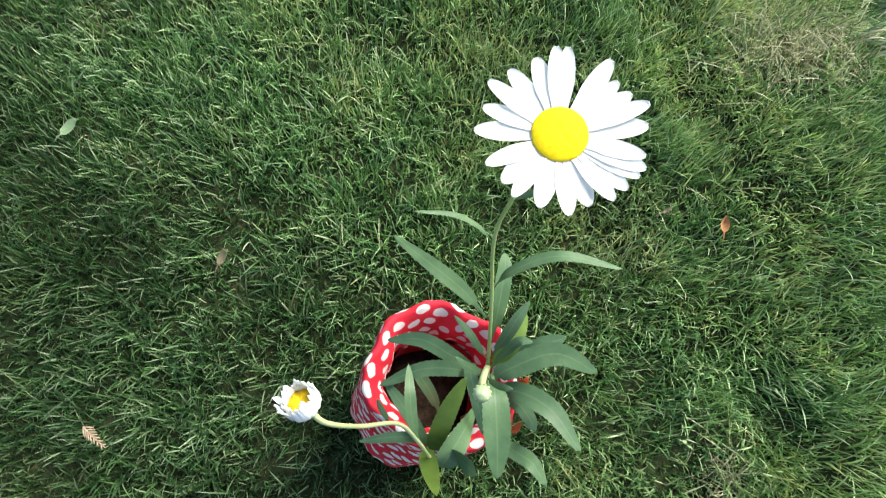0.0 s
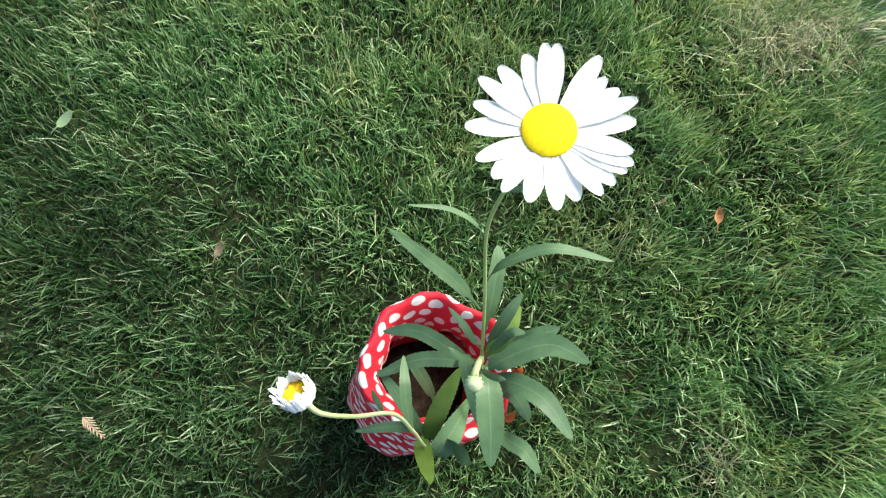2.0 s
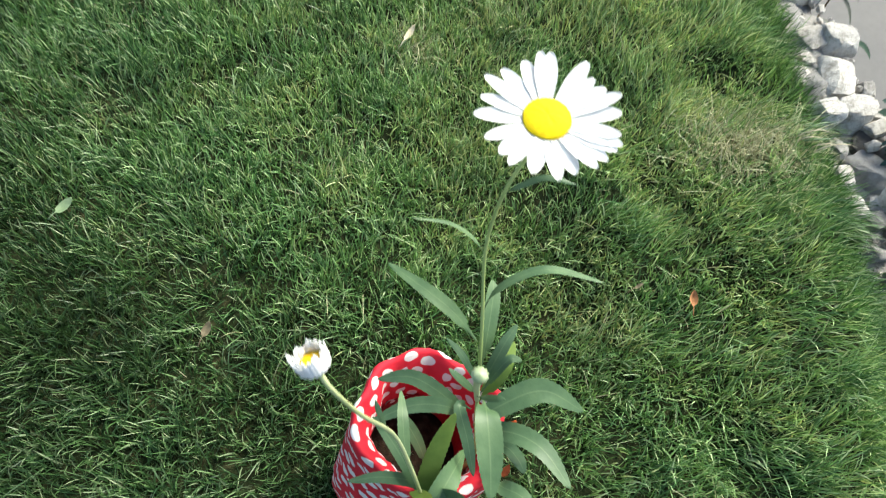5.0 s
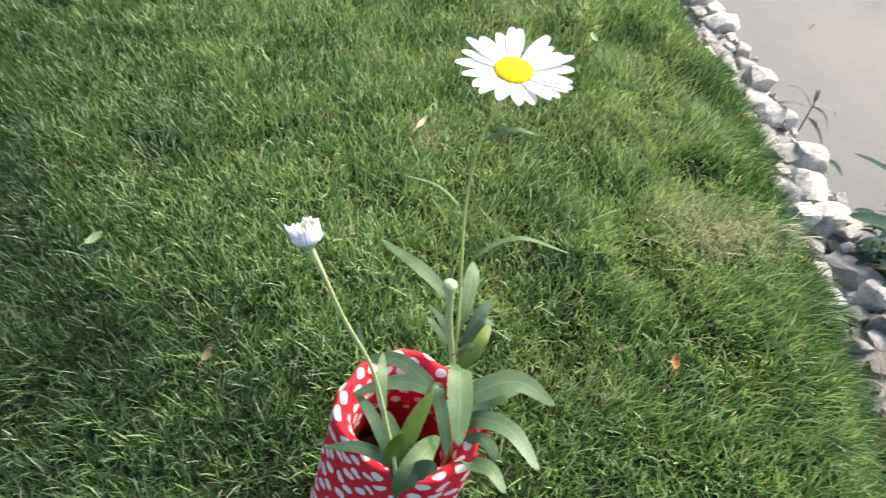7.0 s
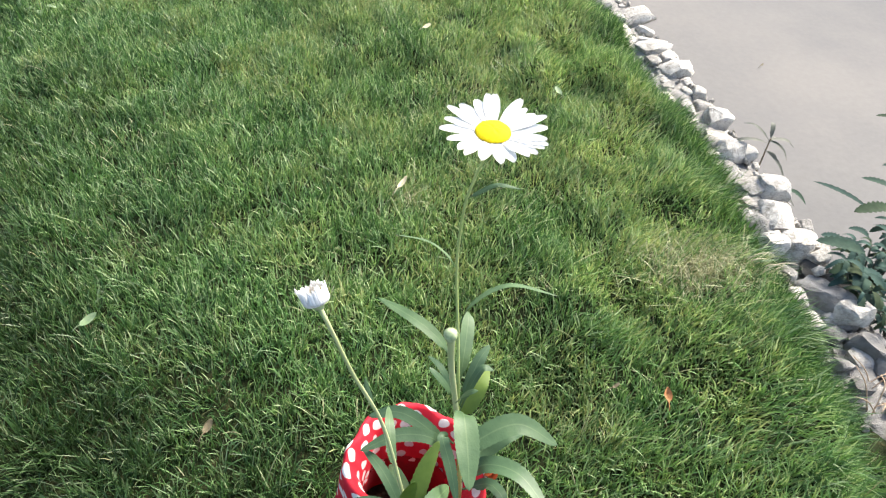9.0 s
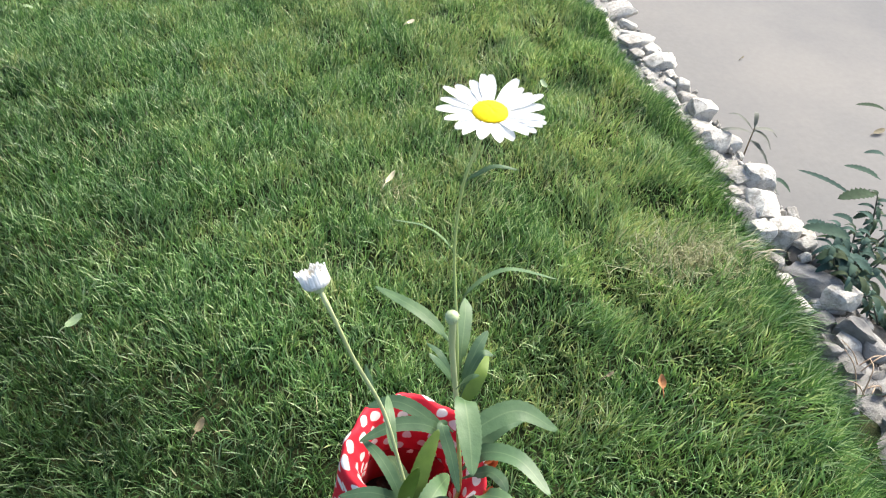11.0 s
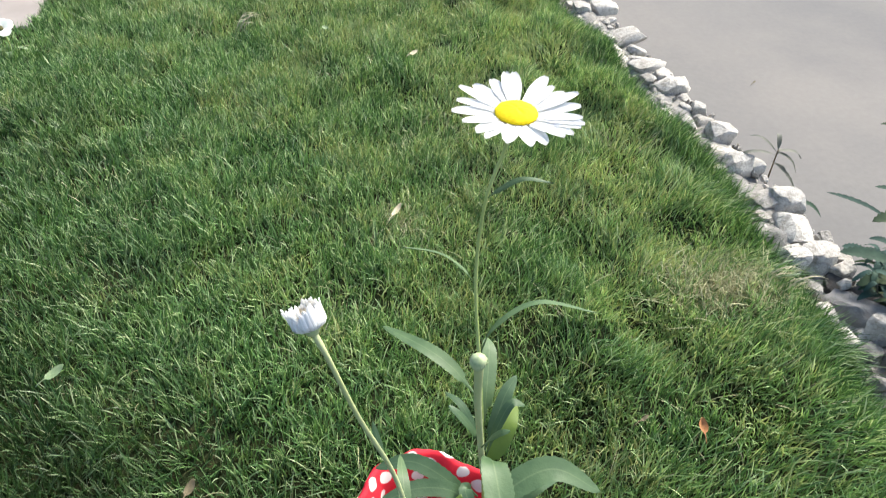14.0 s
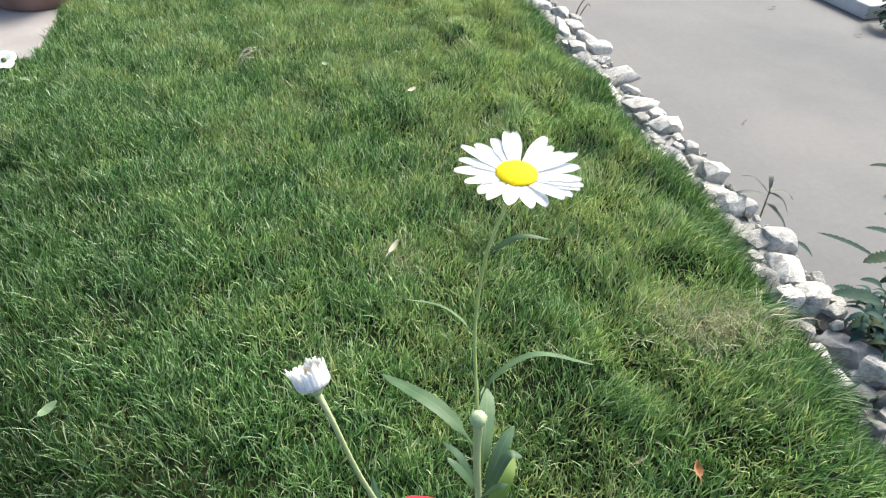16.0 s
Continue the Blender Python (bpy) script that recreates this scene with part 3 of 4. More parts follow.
# the stones along the rim that stand out: place, length across, length along
NEAR_STONES = [(0.957, 0.736, 0.070, 0.050), (0.995, 0.725, 0.060, 0.066), (0.959, 0.646, 0.065, 0.084), (0.911, 0.658, 0.038, 0.040),
               (0.968, 0.570, 0.070, 0.059), (0.911, 0.571, 0.051, 0.047), (0.911, 0.508, 0.022, 0.044), (0.898, 0.452, 0.036, 0.043),
               (0.889, 0.394, 0.040, 0.043), (0.976, 0.410, 0.068, 0.050), (0.937, 0.373, 0.037, 0.038), (0.951, 0.474, 0.042, 0.029),
               (0.958, 0.319, 0.050, 0.045), (0.990, 0.300, 0.040, 0.050), (0.961, 0.846, 0.067, 0.046), (1.012, 0.850, 0.041, 0.055),
               (0.920, 0.844, 0.038, 0.022), (0.932, 0.885, 0.035, 0.044), (0.971, 0.909, 0.078, 0.038), (0.911, 0.947, 0.039, 0.027),
               (0.994, 0.971, 0.062, 0.049), (0.985, 1.023, 0.048, 0.046), (0.942, 1.025, 0.033, 0.057), (0.998, 1.077, 0.038, 0.040)]
FAR_STONES = [(0.908, 1.060, 0.049, 0.059), (0.970, 1.090, 0.026, 0.033), (0.992, 1.195, 0.084, 0.051), (0.998, 1.261, 0.048, 0.051),
              (0.950, 1.247, 0.031, 0.057), (0.977, 1.300, 0.107, 0.042), (0.987, 1.348, 0.091, 0.044), (0.992, 1.401, 0.050, 0.034),
              (0.995, 1.455, 0.087, 0.042), (1.015, 1.511, 0.080, 0.052), (0.927, 1.381, 0.040, 0.099), (0.936, 1.477, 0.036, 0.059),
              (0.938, 1.574, 0.039, 0.064), (1.017, 1.689, 0.076, 0.051), (0.942, 1.688, 0.049, 0.053), (1.010, 1.762, 0.053, 0.074),
              (0.998, 1.863, 0.046, 0.069), (0.950, 1.833, 0.046, 0.112), (1.040, 1.946, 0.038, 0.067), (1.006, 1.984, 0.048, 0.086)]
RIM = NEAR_STONES + FAR_STONES
# many stones nearer than about y 0.5 take the darker, shade-toned grey
for i, (x, y, sx, sy) in enumerate(RIM):
    low = (0.03 if x > 0.93 else 0.012) if y < 0.5 else 0.0
    stone(x, y, -0.040 - low - (0.010 if y < 0.7 else 0) + 0.006 * (i % 3), sx * 0.96, sy * 0.94, max(0.030, min(sx, sy)) * (0.80 if y < 1.1 else 0.62), 140 + i, mat=SHADED_SLATE if y < 0.48 and x > 0.93 and i % 3 else STONE)

r = random.Random(5)
taken = [(x, y, max(sx, sy) / 2) for x, y, sx, sy in RIM]
count = 0
for k in range(2600):
    y, x = r.uniform(-0.5, 3.3), r.uniform(0.915, 1.02)
    s = r.uniform(0.014, 0.034) if y < 2.03 else r.uniform(0.04, 0.075)
    if any((x - a) ** 2 + (y - b) ** 2 < (c * 0.85 + s * 0.45) ** 2 for a, b, c in taken):
        continue
    taken.append((x, y, s / 2))
    low = 0.03 if y < 0.5 else 0.0
    stone(x, y, -0.050 - low + 0.010 * r.random(), s * r.uniform(0.9, 1.4), s * r.uniform(0.8, 1.1), s * 0.8, 300 + k, mat=SHADED_SLATE if y < 0.5 and k % 4 else STONE)
    count += 1
    if count > 150:
        break
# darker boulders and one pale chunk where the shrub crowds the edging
stone(0.962, 0.452, -0.072, 0.052, 0.090, 0.060, 801, 0.5, SHADED_SLATE)
stone(0.985, 0.522, -0.072, 0.060, 0.046, 0.044, 802, 0.2, SHADED_SLATE)
stone(1.012, 0.487, -0.070, 0.046, 0.040, 0.044, 806, 0.9, SHADED_SLATE)
stone(0.980, 0.335, -0.078, 0.044, 0.066, 0.062, 803, 0.1, SHADED_SLATE)
stone(1.020, 0.450, -0.070, 0.075, 0.070, 0.055, 804, 0.3, SHADED_SLATE)
stone(0.985, 0.402, -0.052, 0.052, 0.046, 0.042, 805, 0.4)
# the lower courses on the side of the path
for k in range(46):
    y = -0.5 + k * 0.083
    stone(1.035 + r.uniform(-0.01, 0.015), y, -0.125 + r.uniform(-0.012, 0.012), 0.062, 0.070, 0.055, 900 + k, mat=SHADED_SLATE if y < 0.5 else STONE)
    stone(1.05 + r.uniform(-0.01, 0.015), y + 0.04, -0.21 + r.uniform(-0.012, 0.012), 0.072, 0.074, 0.068, 1000 + k, mat=SHADED_SLATE if y < 0.5 else STONE)


# ---- the fabric-covered pot ----
POT = Vector((0.088, 0.091, 0.0))
AXIS = (Vector((0.1245, 0.1085, 0.232)) - POT).normalized()
pot = empty("flower_pot", POT, "leaning flower pot wrapped in red fabric with white polka dots", "flower pot")
TILT_POT = Vector((0, 0, 1)).rotation_difference(AXIS).to_matrix().to_4x4()


def turned(profile, wobble=0.0, sides=72, pleats=0.0, seed=0.0):
    """Rows of a turned shape about the pot's leaning axis; also its cloth coordinates in metres."""
    rows, uvs, run = [], [], 0.0
    for i, (rad, z) in enumerate(profile):
        if i:
            run += math.hypot(rad - profile[i - 1][0], z - profile[i - 1][1])
        row, uv = [], []
        for j in range(sides):
            a = 2 * math.pi * j / sides
            d = Vector((math.cos(a), math.sin(a), 0))
            q = Vector((d.x * 1.6, d.y * 1.6, z * 9 + seed))
            k = wobble * noise.noise(q) + pleats * (noise.noise(Vector((d.x * 4, d.y * 4, z * 11 + seed))) + 0.30 * noise.noise(Vector((d.x * 11, d.y * 11, z * 30 + seed))))
            hang = (0.008 * noise.noise(Vector((d.x * 1.7, d.y * 1.7, seed + 4))) + 0.003 * noise.noise(Vector((d.x * 5, d.y * 5, seed + 9)))) * max(0, min(1, (z - 0.17) / 0.06))
            # the cloth is pushed in and down at the front of the rim
            lift = max(0, min(1, (z - 0.13) / 0.10))
            dent = max(0, math.cos(a - radians(-118))) ** 2.5 * lift * lift * (3 - 2 * lift)
            row.append(TILT_POT @ (d * (rad + k - 0.014 * dent) + Vector((0, 0, z + hang - 0.010 * dent))))
        uv = [(j / sides * 2 * math.pi * 0.068, run) for j in range(sides + 1)]
        rows.append(row)
        uvs.append(uv)
    return rows, uvs


profile = [(0.0, 0.0), (0.062, 0.0), (0.070, 0.006), (0.0715, 0.03), (0.072, 0.06), (0.072, 0.10), (0.072, 0.14), (0.0725, 0.18), (0.073, 0.205),
           (0.0730, 0.220), (0.0726, 0.230), (0.0712, 0.2355), (0.0688, 0.2370), (0.0655, 0.2345), (0.0605, 0.2280), (0.0555, 0.218), (0.0520, 0.204), (0.0502, 0.188), (0.0495, 0.165)]
rows, uvs = turned(profile, 0.009, sides=110, pleats=0.0040)
sheet("fabric_cover", rows, FABRIC, pot, "red cloth with white oval polka dots", uvs, True)
rows, uvs = turned([(0.0485, 0.173), (0.0485, 0.165), (0.048, 0.14), (0.048, 0.11)], 0.006)
sheet("lining", rows, LINING, pot, "plain dark red inner lining", uvs, True)
rows, uvs = turned([(0.0, 0.128), (0.03, 0.126), (0.048, 0.122), (0.048, 0.10)], 0.006)
sheet("potting_soil", rows, POT_SOIL, pot, "dark potting soil", uvs, True)


# ---- the daisy ----
ROOT = Vector((0.125, 0.075, 0.12))
daisy = empty("daisy_plant", ROOT, "white daisy with open bloom, half-closed bloom and bud in dotted pot", "daisy")

HEAD = Vector((0.180, 0.200, 0.556))
main_stem = [(0.140, 0.068, 0.110), (0.160, 0.080, 0.200), (0.159, 0.103, 0.270), (0.158, 0.121, 0.325), (0.160, 0.152, 0.376),
             (0.160, 0.182, 0.437), (0.162, 0.187, 0.500), (0.173, 0.194, 0.535), (0.180, 0.200, 0.553)]
tube("stem", main_stem, [0.0026, 0.0023, 0.0019, 0.0016, 0.00145, 0.0013, 0.0012, 0.0012, 0.0016], STEM, daisy, "slender green flower stem", steps=60, origin=ROOT)
side_stem = [(0.112, 0.060, 0.110), (0.104, 0.047, 0.263), (0.096, 0.063, 0.322), (0.085, 0.081, 0.380), (0.066, 0.085, 0.445), (0.054, 0.090, 0.492), (0.0485, 0.0970, 0.506)]
tube("stem", side_stem, [0.0019, 0.0017, 0.0016, 0.0015, 0.0014, 0.0014, 0.0017], PALE_STEM, daisy, "pale green side stem", steps=48, origin=ROOT)
bud_stem = [(0.158, 0.112, 0.300), (0.149, 0.106, 0.360), (0.140, 0.098, 0.420), (0.136, 0.094, 0.462)]
tube("stem", bud_stem, [0.0024, 0.0024, 0.0025, 0.0030], PALE_STEM, daisy, "pale green bud stem", steps=30, origin=ROOT)


def bowl(name, centre, axis, profile, mat, parent, label="", sides=28, rough=0.0):
    """A turned shape about an axis: (radius, height) rows."""
    m = Vector((0, 0, 1)).rotation_difference(Vector(axis).normalized()).to_matrix()
    rows = []
    for rad, z in profile:
        rows.append([Vector(centre) + m @ Vector((math.cos(a) * rad, math.sin(a) * rad, z + rough * noise.noise(Vector((math.cos(a) * rad, math.sin(a) * rad, z)) * 700)))
                     for a in (2 * math.pi * j / sides for j in range(sides))])
    return sheet(name, rows, mat, parent, label, closed=True, origin=ROOT)


def petal(centre, axis, angle, inner, outer, width, rise, curl, mat, parent, seed):
    """One ray petal, ribbed and blunt, from the disc outwards."""
    r = random.Random(seed)
    m = Vector((0, 0, 1)).rotation_difference(Vector(axis).normalized()).to_matrix()
    d = Vector((math.cos(angle), math.sin(angle), 0))
    s = Vector((-d.y, d.x, 0))
    n, across = 15, (-1, -0.6, -0.25, 0, 0.25, 0.6, 1)
    twist = r.uniform(-0.08, 0.08)
    rows, uvs = [], []
    for i in range(n):
        q = 1 - (1 - i / (n - 1)) ** 1.7
        rad = inner + (outer - inner) * q
        z = rise * q - curl * q * q
        tip = 1 if q < 0.45 else max(0.16, (1 - ((q - 0.45) / 0.555) ** 2.5) ** 0.58)
        w = width / 2 * (0.52 + 0.48 * min(1, q * 2.2)) * tip
        nick = [-0.0012, -0.0004, -0.0004, 0.0, -0.0004, -0.0004, -0.0012] if i == n - 1 else [0.0] * 7
        top, low = [], []
        for a, k in zip(across, nick):
            groove = -0.0003 * math.cos(a * 9.4) + 0.0006 * a * a + twist * a * w
            at = d * (rad + k) + s * (w * a)
            top.append(Vector(centre) + m @ (at + Vector((0, 0, z + groove + 0.0003 * (1 - abs(a))))))
            low.append(Vector(centre) + m @ (at + Vector((0, 0, z + groove - 0.0003 * (1 - abs(a))))))
        rows.append(top + low[::-1])
        uvs.append([(q, 0.5 + a / 2) for a in across] + [(q, 0.5 + a / 2) for a in reversed(across)] + [(q, 0.0)])
    for end in (0, -1):
        mid = sum((Vector(v) for v in rows[end]), Vector()) / len(rows[end])
        rows.insert(0 if end == 0 else len(rows), [mid] * len(rows[end]))
        uvs.insert(0 if end == 0 else len(uvs), uvs[end])
    return sheet("petal", rows, mat, parent, "", uvs, False, ROOT, gaps=(6,))


# the open bloom
UP = (-0.02, -0.03, 1)
head = bowl("flower_head", HEAD, UP, [(0, -0.006), (0.003, -0.006), (0.0075, -0.003), (0.0095, -0.001), (0.0098, 0.0005), (0.0, 0.001)], BRACT, daisy, "green cup of bracts under the open bloom")
dome = [(0.0130 * math.cos(a), 0.0018 + 0.0036 * math.sin(a)) for a in (i / 10 * math.pi / 2 for i in range(10))] + [(0, 0.0054)]
bowl("flower_disc", HEAD, UP, [(0, 0.0)] + dome, DISC, head, "bright yellow dome of disc florets", 40, 0.0005)
RAYS = [(83, 41), (75, 41), (46, 42), (33, 36), (21, 38), (9, 42), (-4, 40), (-26, 39), (-34, 41), (-41, 40), (-52, 39),
        (-65, 39), (-80, 36), (-96, 39), (-116, 37), (-135, 38), (-147, 36), (-163, 38), (170, 39), (153, 37), (136, 40), (118, 38), (97, 38)]
for i, (angle, length) in enumerate(RAYS):
    rr = random.Random(40 + i)
    petal(HEAD, UP, radians(angle), 0.0095, length / 1000, 0.0091 + rr.uniform(-0.0012, 0.0010), 0.0062 + (i % 3) * 0.0009 + rr.uniform(0, 0.0010), 0.0025 + rr.uniform(-0.001, 0.002), PETAL, head, i)

# the half-closed bloom
CUP = Vector((0.0475, 0.0985, 0.508))
LEAN_UP = (-0.24, 0.54, 0.82)
SMALL = 0.70
cup = bowl("flower_head", CUP, LEAN_UP, [(0, -0.003), (0.0026, -0.003), (0.0042, -0.001), (0.0054, 0.0015), (0.0056, 0.003), (0, 0.0035)], BRACT, daisy, "pale green cup of bracts under the half-closed bloom")
bowl("flower_disc", CUP, LEAN_UP, [(0, 0.003), (0.0074, 0.0040), (0.0074, 0.0058), (0.0062, 0.0070), (0.0033, 0.0076), (0, 0.0078)], OLD_DISC, cup, "dull orange-yellow disc florets", 30, 0.0012)
for i in range(46):
    rr = random.Random(70 + i)
    a = 2 * math.pi * i / 23 + rr.uniform(-0.14, 0.14)
    m = Vector((0, 0, 1)).rotation_difference(Vector(LEAN_UP).normalized()).to_matrix() * SMALL
    d = Vector((math.cos(a), math.sin(a), 0))
    inner = 0.0016 if i >= 23 else 0.0
    size = rr.uniform(0.62, 1.02)
    bend = rr.uniform(-0.0022, 0.0014) + (0.005 if d.x < -0.55 and rr.random() < 0.6 else 0.0)
    pts = [CUP + m @ v for v in (d * 0.0050, d * (0.0118 - inner) + Vector((0, 0, 0.0036)), d * (0.0118 - inner + bend * 0.5) + Vector((0, 0, 0.012 * size + 0.003)),
                                 d * (0.0114 - inner + bend) + Vector((0, 0, 0.0185 * size + 0.003)))]
    leaf("petal", pts, rr.uniform(0.0036, 0.0050), PETAL, cup, up=m @ -d, origin=ROOT, fold=0.12, petiole=0.02, steps=12, blunt=0.7)

# the bud
BUD = Vector((0.135, 0.093, 0.4645))
bud = bowl("flower_bud", BUD, (-0.05, -0.1, 1), [(0, -0.005), (0.0023, -0.004), (0.0040, -0.001), (0.0048, 0.0024), (0.0046, 0.0050), (0.0030, 0.0072), (0, 0.0078)], BRACT, daisy, "small round closed pale green bud")
for i in range(12):
    a = 2 * math.pi * i / 12
    d = Vector((math.cos(a), math.sin(a), 0))
    leaf("bract", [BUD + d * 0.0021 + Vector((0, 0, 0.0002)), BUD + d * 0.0049 + Vector((0, 0, 0.0029)), BUD + d * 0.0037 + Vector((0, 0, 0.0057))], 0.0021, BRACT, bud, up=d, origin=ROOT, fold=0.0, petiole=0.02, steps=10, blunt=1.5)


def daisy_leaf(points, width, label="", mat=LEAF, **shape):
    shape = {"teeth": 0.08, "fold": 0.16, "steps": 44, **shape}
    return leaf("leaf", points, width, mat, daisy, label, origin=ROOT, **shape)


# leaves up the main stem
daisy_leaf([(0.158, 0.145, 0.352), (0.143, 0.166, 0.364), (0.126, 0.184, 0.369), (0.098, 0.214, 0.366)], 0.0125, "long narrow grey-green stem leaf")
daisy_leaf([(0.160, 0.182, 0.434), (0.151, 0.192, 0.443), (0.136, 0.199, 0.452), (0.112, 0.203, 0.458)], 0.0046, fold=0.2, up=(0, 0.35, 0.9))
daisy_leaf([(0.161, 0.160, 0.372), (0.172, 0.168, 0.398), (0.204, 0.171, 0.417), (0.245, 0.157, 0.414)], 0.0105, "long arching stem leaf", up=(0.1, 0.45, 0.9))
daisy_leaf([(0.163, 0.187, 0.506), (0.172, 0.188, 0.511), (0.186, 0.188, 0.517), (0.203, 0.181, 0.517)], 0.0044, up=(0.1, -0.2, 1))
daisy_leaf([(0.159, 0.128, 0.338), (0.166, 0.148, 0.352), (0.175, 0.176, 0.362), (0.178, 0.190, 0.362)], 0.0150, up=(0.2, -0.6, 0.6))
daisy_leaf([(0.159, 0.110, 0.304), (0.168, 0.118, 0.322), (0.179, 0.130, 0.334), (0.191, 0.146, 0.334)], 0.0180, "yellowish young leaf", YOUNG, up=(0.2, -0.5, 0.8))
daisy_leaf([(0.158, 0.112, 0.322), (0.166, 0.118, 0.352), (0.176, 0.124, 0.368), (0.186, 0.122, 0.366)], 0.0075)
daisy_leaf([(0.156, 0.116, 0.330), (0.148, 0.126, 0.352), (0.142, 0.137, 0.360), (0.134, 0.150, 0.358)], 0.0060)
daisy_leaf([(0.150, 0.105, 0.352), (0.142, 0.108, 0.372), (0.134, 0.113, 0.384), (0.128, 0.119, 0.388)], 0.0060)
daisy_leaf([(0.150, 0.104, 0.352), (0.153, 0.098, 0.372), (0.158, 0.094, 0.384), (0.163, 0.092, 0.388)], 0.0055)
daisy_leaf([(0.159, 0.118, 0.322), (0.168, 0.128, 0.344), (0.178, 0.140, 0.357), (0.190, 0.152, 0.360)], 0.0125, up=(0.2, -0.5, 0.7))
# the broad front leaf, hanging forwards
daisy_leaf([(0.157, 0.104, 0.335), (0.154, 0.088, 0.354), (0.151, 0.060, 0.352), (0.147, 0.032, 0.344)], 0.0215, "broad hanging leaf with a pale midrib", up=(0, -0.5, 1), blunt=0.8)
daisy_leaf([(0.157, 0.112, 0.262), (0.146, 0.113, 0.276), (0.148, 0.085, 0.272), (0.150, 0.057, 0.254)], 0.0120, up=(-0.2, -0.6, 1))
# the spray to the open side
daisy_leaf([(0.160, 0.100, 0.252), (0.180, 0.109, 0.268), (0.220, 0.115, 0.276), (0.255, 0.094, 0.264)], 0.0230, "broad arching grey-green leaf", up=(0.1, -0.3, 1), blunt=0.8)
daisy_leaf([(0.162, 0.103, 0.225), (0.186, 0.115, 0.228), (0.215, 0.125, 0.240), (0.242, 0.130, 0.232)], 0.0220, up=(0.0, -0.5, 1), blunt=0.8)
daisy_leaf([(0.160, 0.088, 0.226), (0.182, 0.090, 0.254), (0.208, 0.070, 0.270), (0.226, 0.033, 0.270)], 0.0195, "drooping toothed grey-green leaf", up=(0.25, -0.2, 1), blunt=0.7)
daisy_leaf([(0.160, 0.062, 0.225), (0.169, 0.045, 0.268), (0.182, 0.033, 0.282), (0.191, 0.013, 0.282)], 0.0145, up=(0.25, -0.3, 1))
daisy_leaf([(0.162, 0.086, 0.215), (0.184, 0.080, 0.234), (0.192, 0.066, 0.246), (0.196, 0.053, 0.244)], 0.0140, up=(0.2, -0.3, 1))
# the leaves that lean over the cloth rim
daisy_leaf([(0.156, 0.108, 0.240), (0.138, 0.122, 0.270), (0.110, 0.143, 0.278), (0.080, 0.148, 0.270)], 0.0145, "long leaf arching over the rim", up=(-0.1, -0.3, 1))
daisy_leaf([(0.154, 0.105, 0.236), (0.138, 0.114, 0.272), (0.106, 0.119, 0.280), (0.069, 0.111, 0.276)], 0.0145, up=(-0.1, -0.3, 1))
daisy_leaf([(0.104, 0.045, 0.200), (0.108, 0.057, 0.245), (0.123, 0.083, 0.272), (0.141, 0.107, 0.282)], 0.0175, "upright yellowish green leaf", YOUNG, up=(-0.3, -0.6, 1))
daisy_leaf([(0.104, 0.048, 0.225), (0.096, 0.070, 0.262), (0.085, 0.094, 0.274), (0.072, 0.117, 0.268)], 0.0115, up=(0.2, -0.5, 1))
daisy_leaf([(0.096, 0.064, 0.318), (0.093, 0.080, 0.330), (0.094, 0.101, 0.336), (0.096, 0.122, 0.330)], 0.0100, up=(0.4, -0.4, 1))
daisy_leaf([(0.104, 0.036, 0.215), (0.112, 0.040, 0.256), (0.130, 0.060, 0.262), (0.148, 0.081, 0.240)], 0.0230, "broad low leaf inside the pot", up=(0, -0.6, 1), blunt=0.8)
daisy_leaf([(0.110, 0.046, 0.205), (0.104, 0.060, 0.236), (0.076, 0.068, 0.262), (0.045, 0.069, 0.266)], 0.0120, up=(0, -0.5, 1))
daisy_leaf([(0.101, 0.056, 0.235), (0.100, 0.050, 0.278), (0.101, 0.042, 0.325), (0.103, 0.032, 0.376)], 0.0150, "upright yellow-green leaf at the front of the pot", YOUNG, up=(0, 1, 0.2), blunt=0.8)
daisy_leaf([(0.110, 0.052, 0.205), (0.122, 0.046, 0.252), (0.130, 0.039, 0.280), (0.136, 0.031, 0.296)], 0.0170, up=(0, -0.3, 1), blunt=0.8)
daisy_leaf([(0.120, 0.072, 0.170), (0.112, 0.098, 0.195), (0.104, 0.116, 0.205), (0.098, 0.128, 0.202)], 0.0130, up=(0, -0.5, 1))
daisy_leaf([(0.080, 0.083, 0.396), (0.078, 0.088, 0.404), (0.076, 0.094, 0.411), (0.075, 0.099, 0.416)], 0.0040)
for i, (x, y, z) in enumerate(((0.187, 0.094, 0.226), (0.190, 0.090, 0.224), (0.191, 0.098, 0.228), (0.176, 0.060, 0.232))):
    p = Vector((x, y, z))
    leaf("dry_bit", [p, p + Vector((0.004, -0.002, 0.006)), p + Vector((0.009, 0.001 * i, 0.010))], 0.008, ORANGE, daisy, "withered orange scrap caught at the rim", origin=ROOT, fold=0.6, steps=8, petiole=0.05)


# ---- fallen leaves on the lawn ----
def fallen(name, x, y, z, length, width, turn, mat, label, curl=0.35, fold=0.4):
    base = empty(name, (x, y, z - 0.008), label, "leaf", "fallen leaves")
    d = Vector((math.cos(radians(turn)), math.sin(radians(turn)), 0))
    pts = [d * (-length / 2) + Vector((0, 0, 0.008)), d * (-length * 0.15) + Vector((0, 0, 0.006)), d * (length * 0.2) + Vector((0, 0, 0.008)), d * (length / 2) + Vector((0, 0, 0.008 + curl * length * 0.4))]
    leaf("blade", pts, width, mat, base, fold=fold, petiole=0.1, steps=16, blunt=0.6)
    tube("stalk", [pts[0] - d * 0.012 + Vector((0, 0, -0.003)), pts[0] - d * 0.004, pts[0] + d * 0.004], [0.0009, 0.0008, 0.0007], mat, base, steps=6, sides=6)
    return base


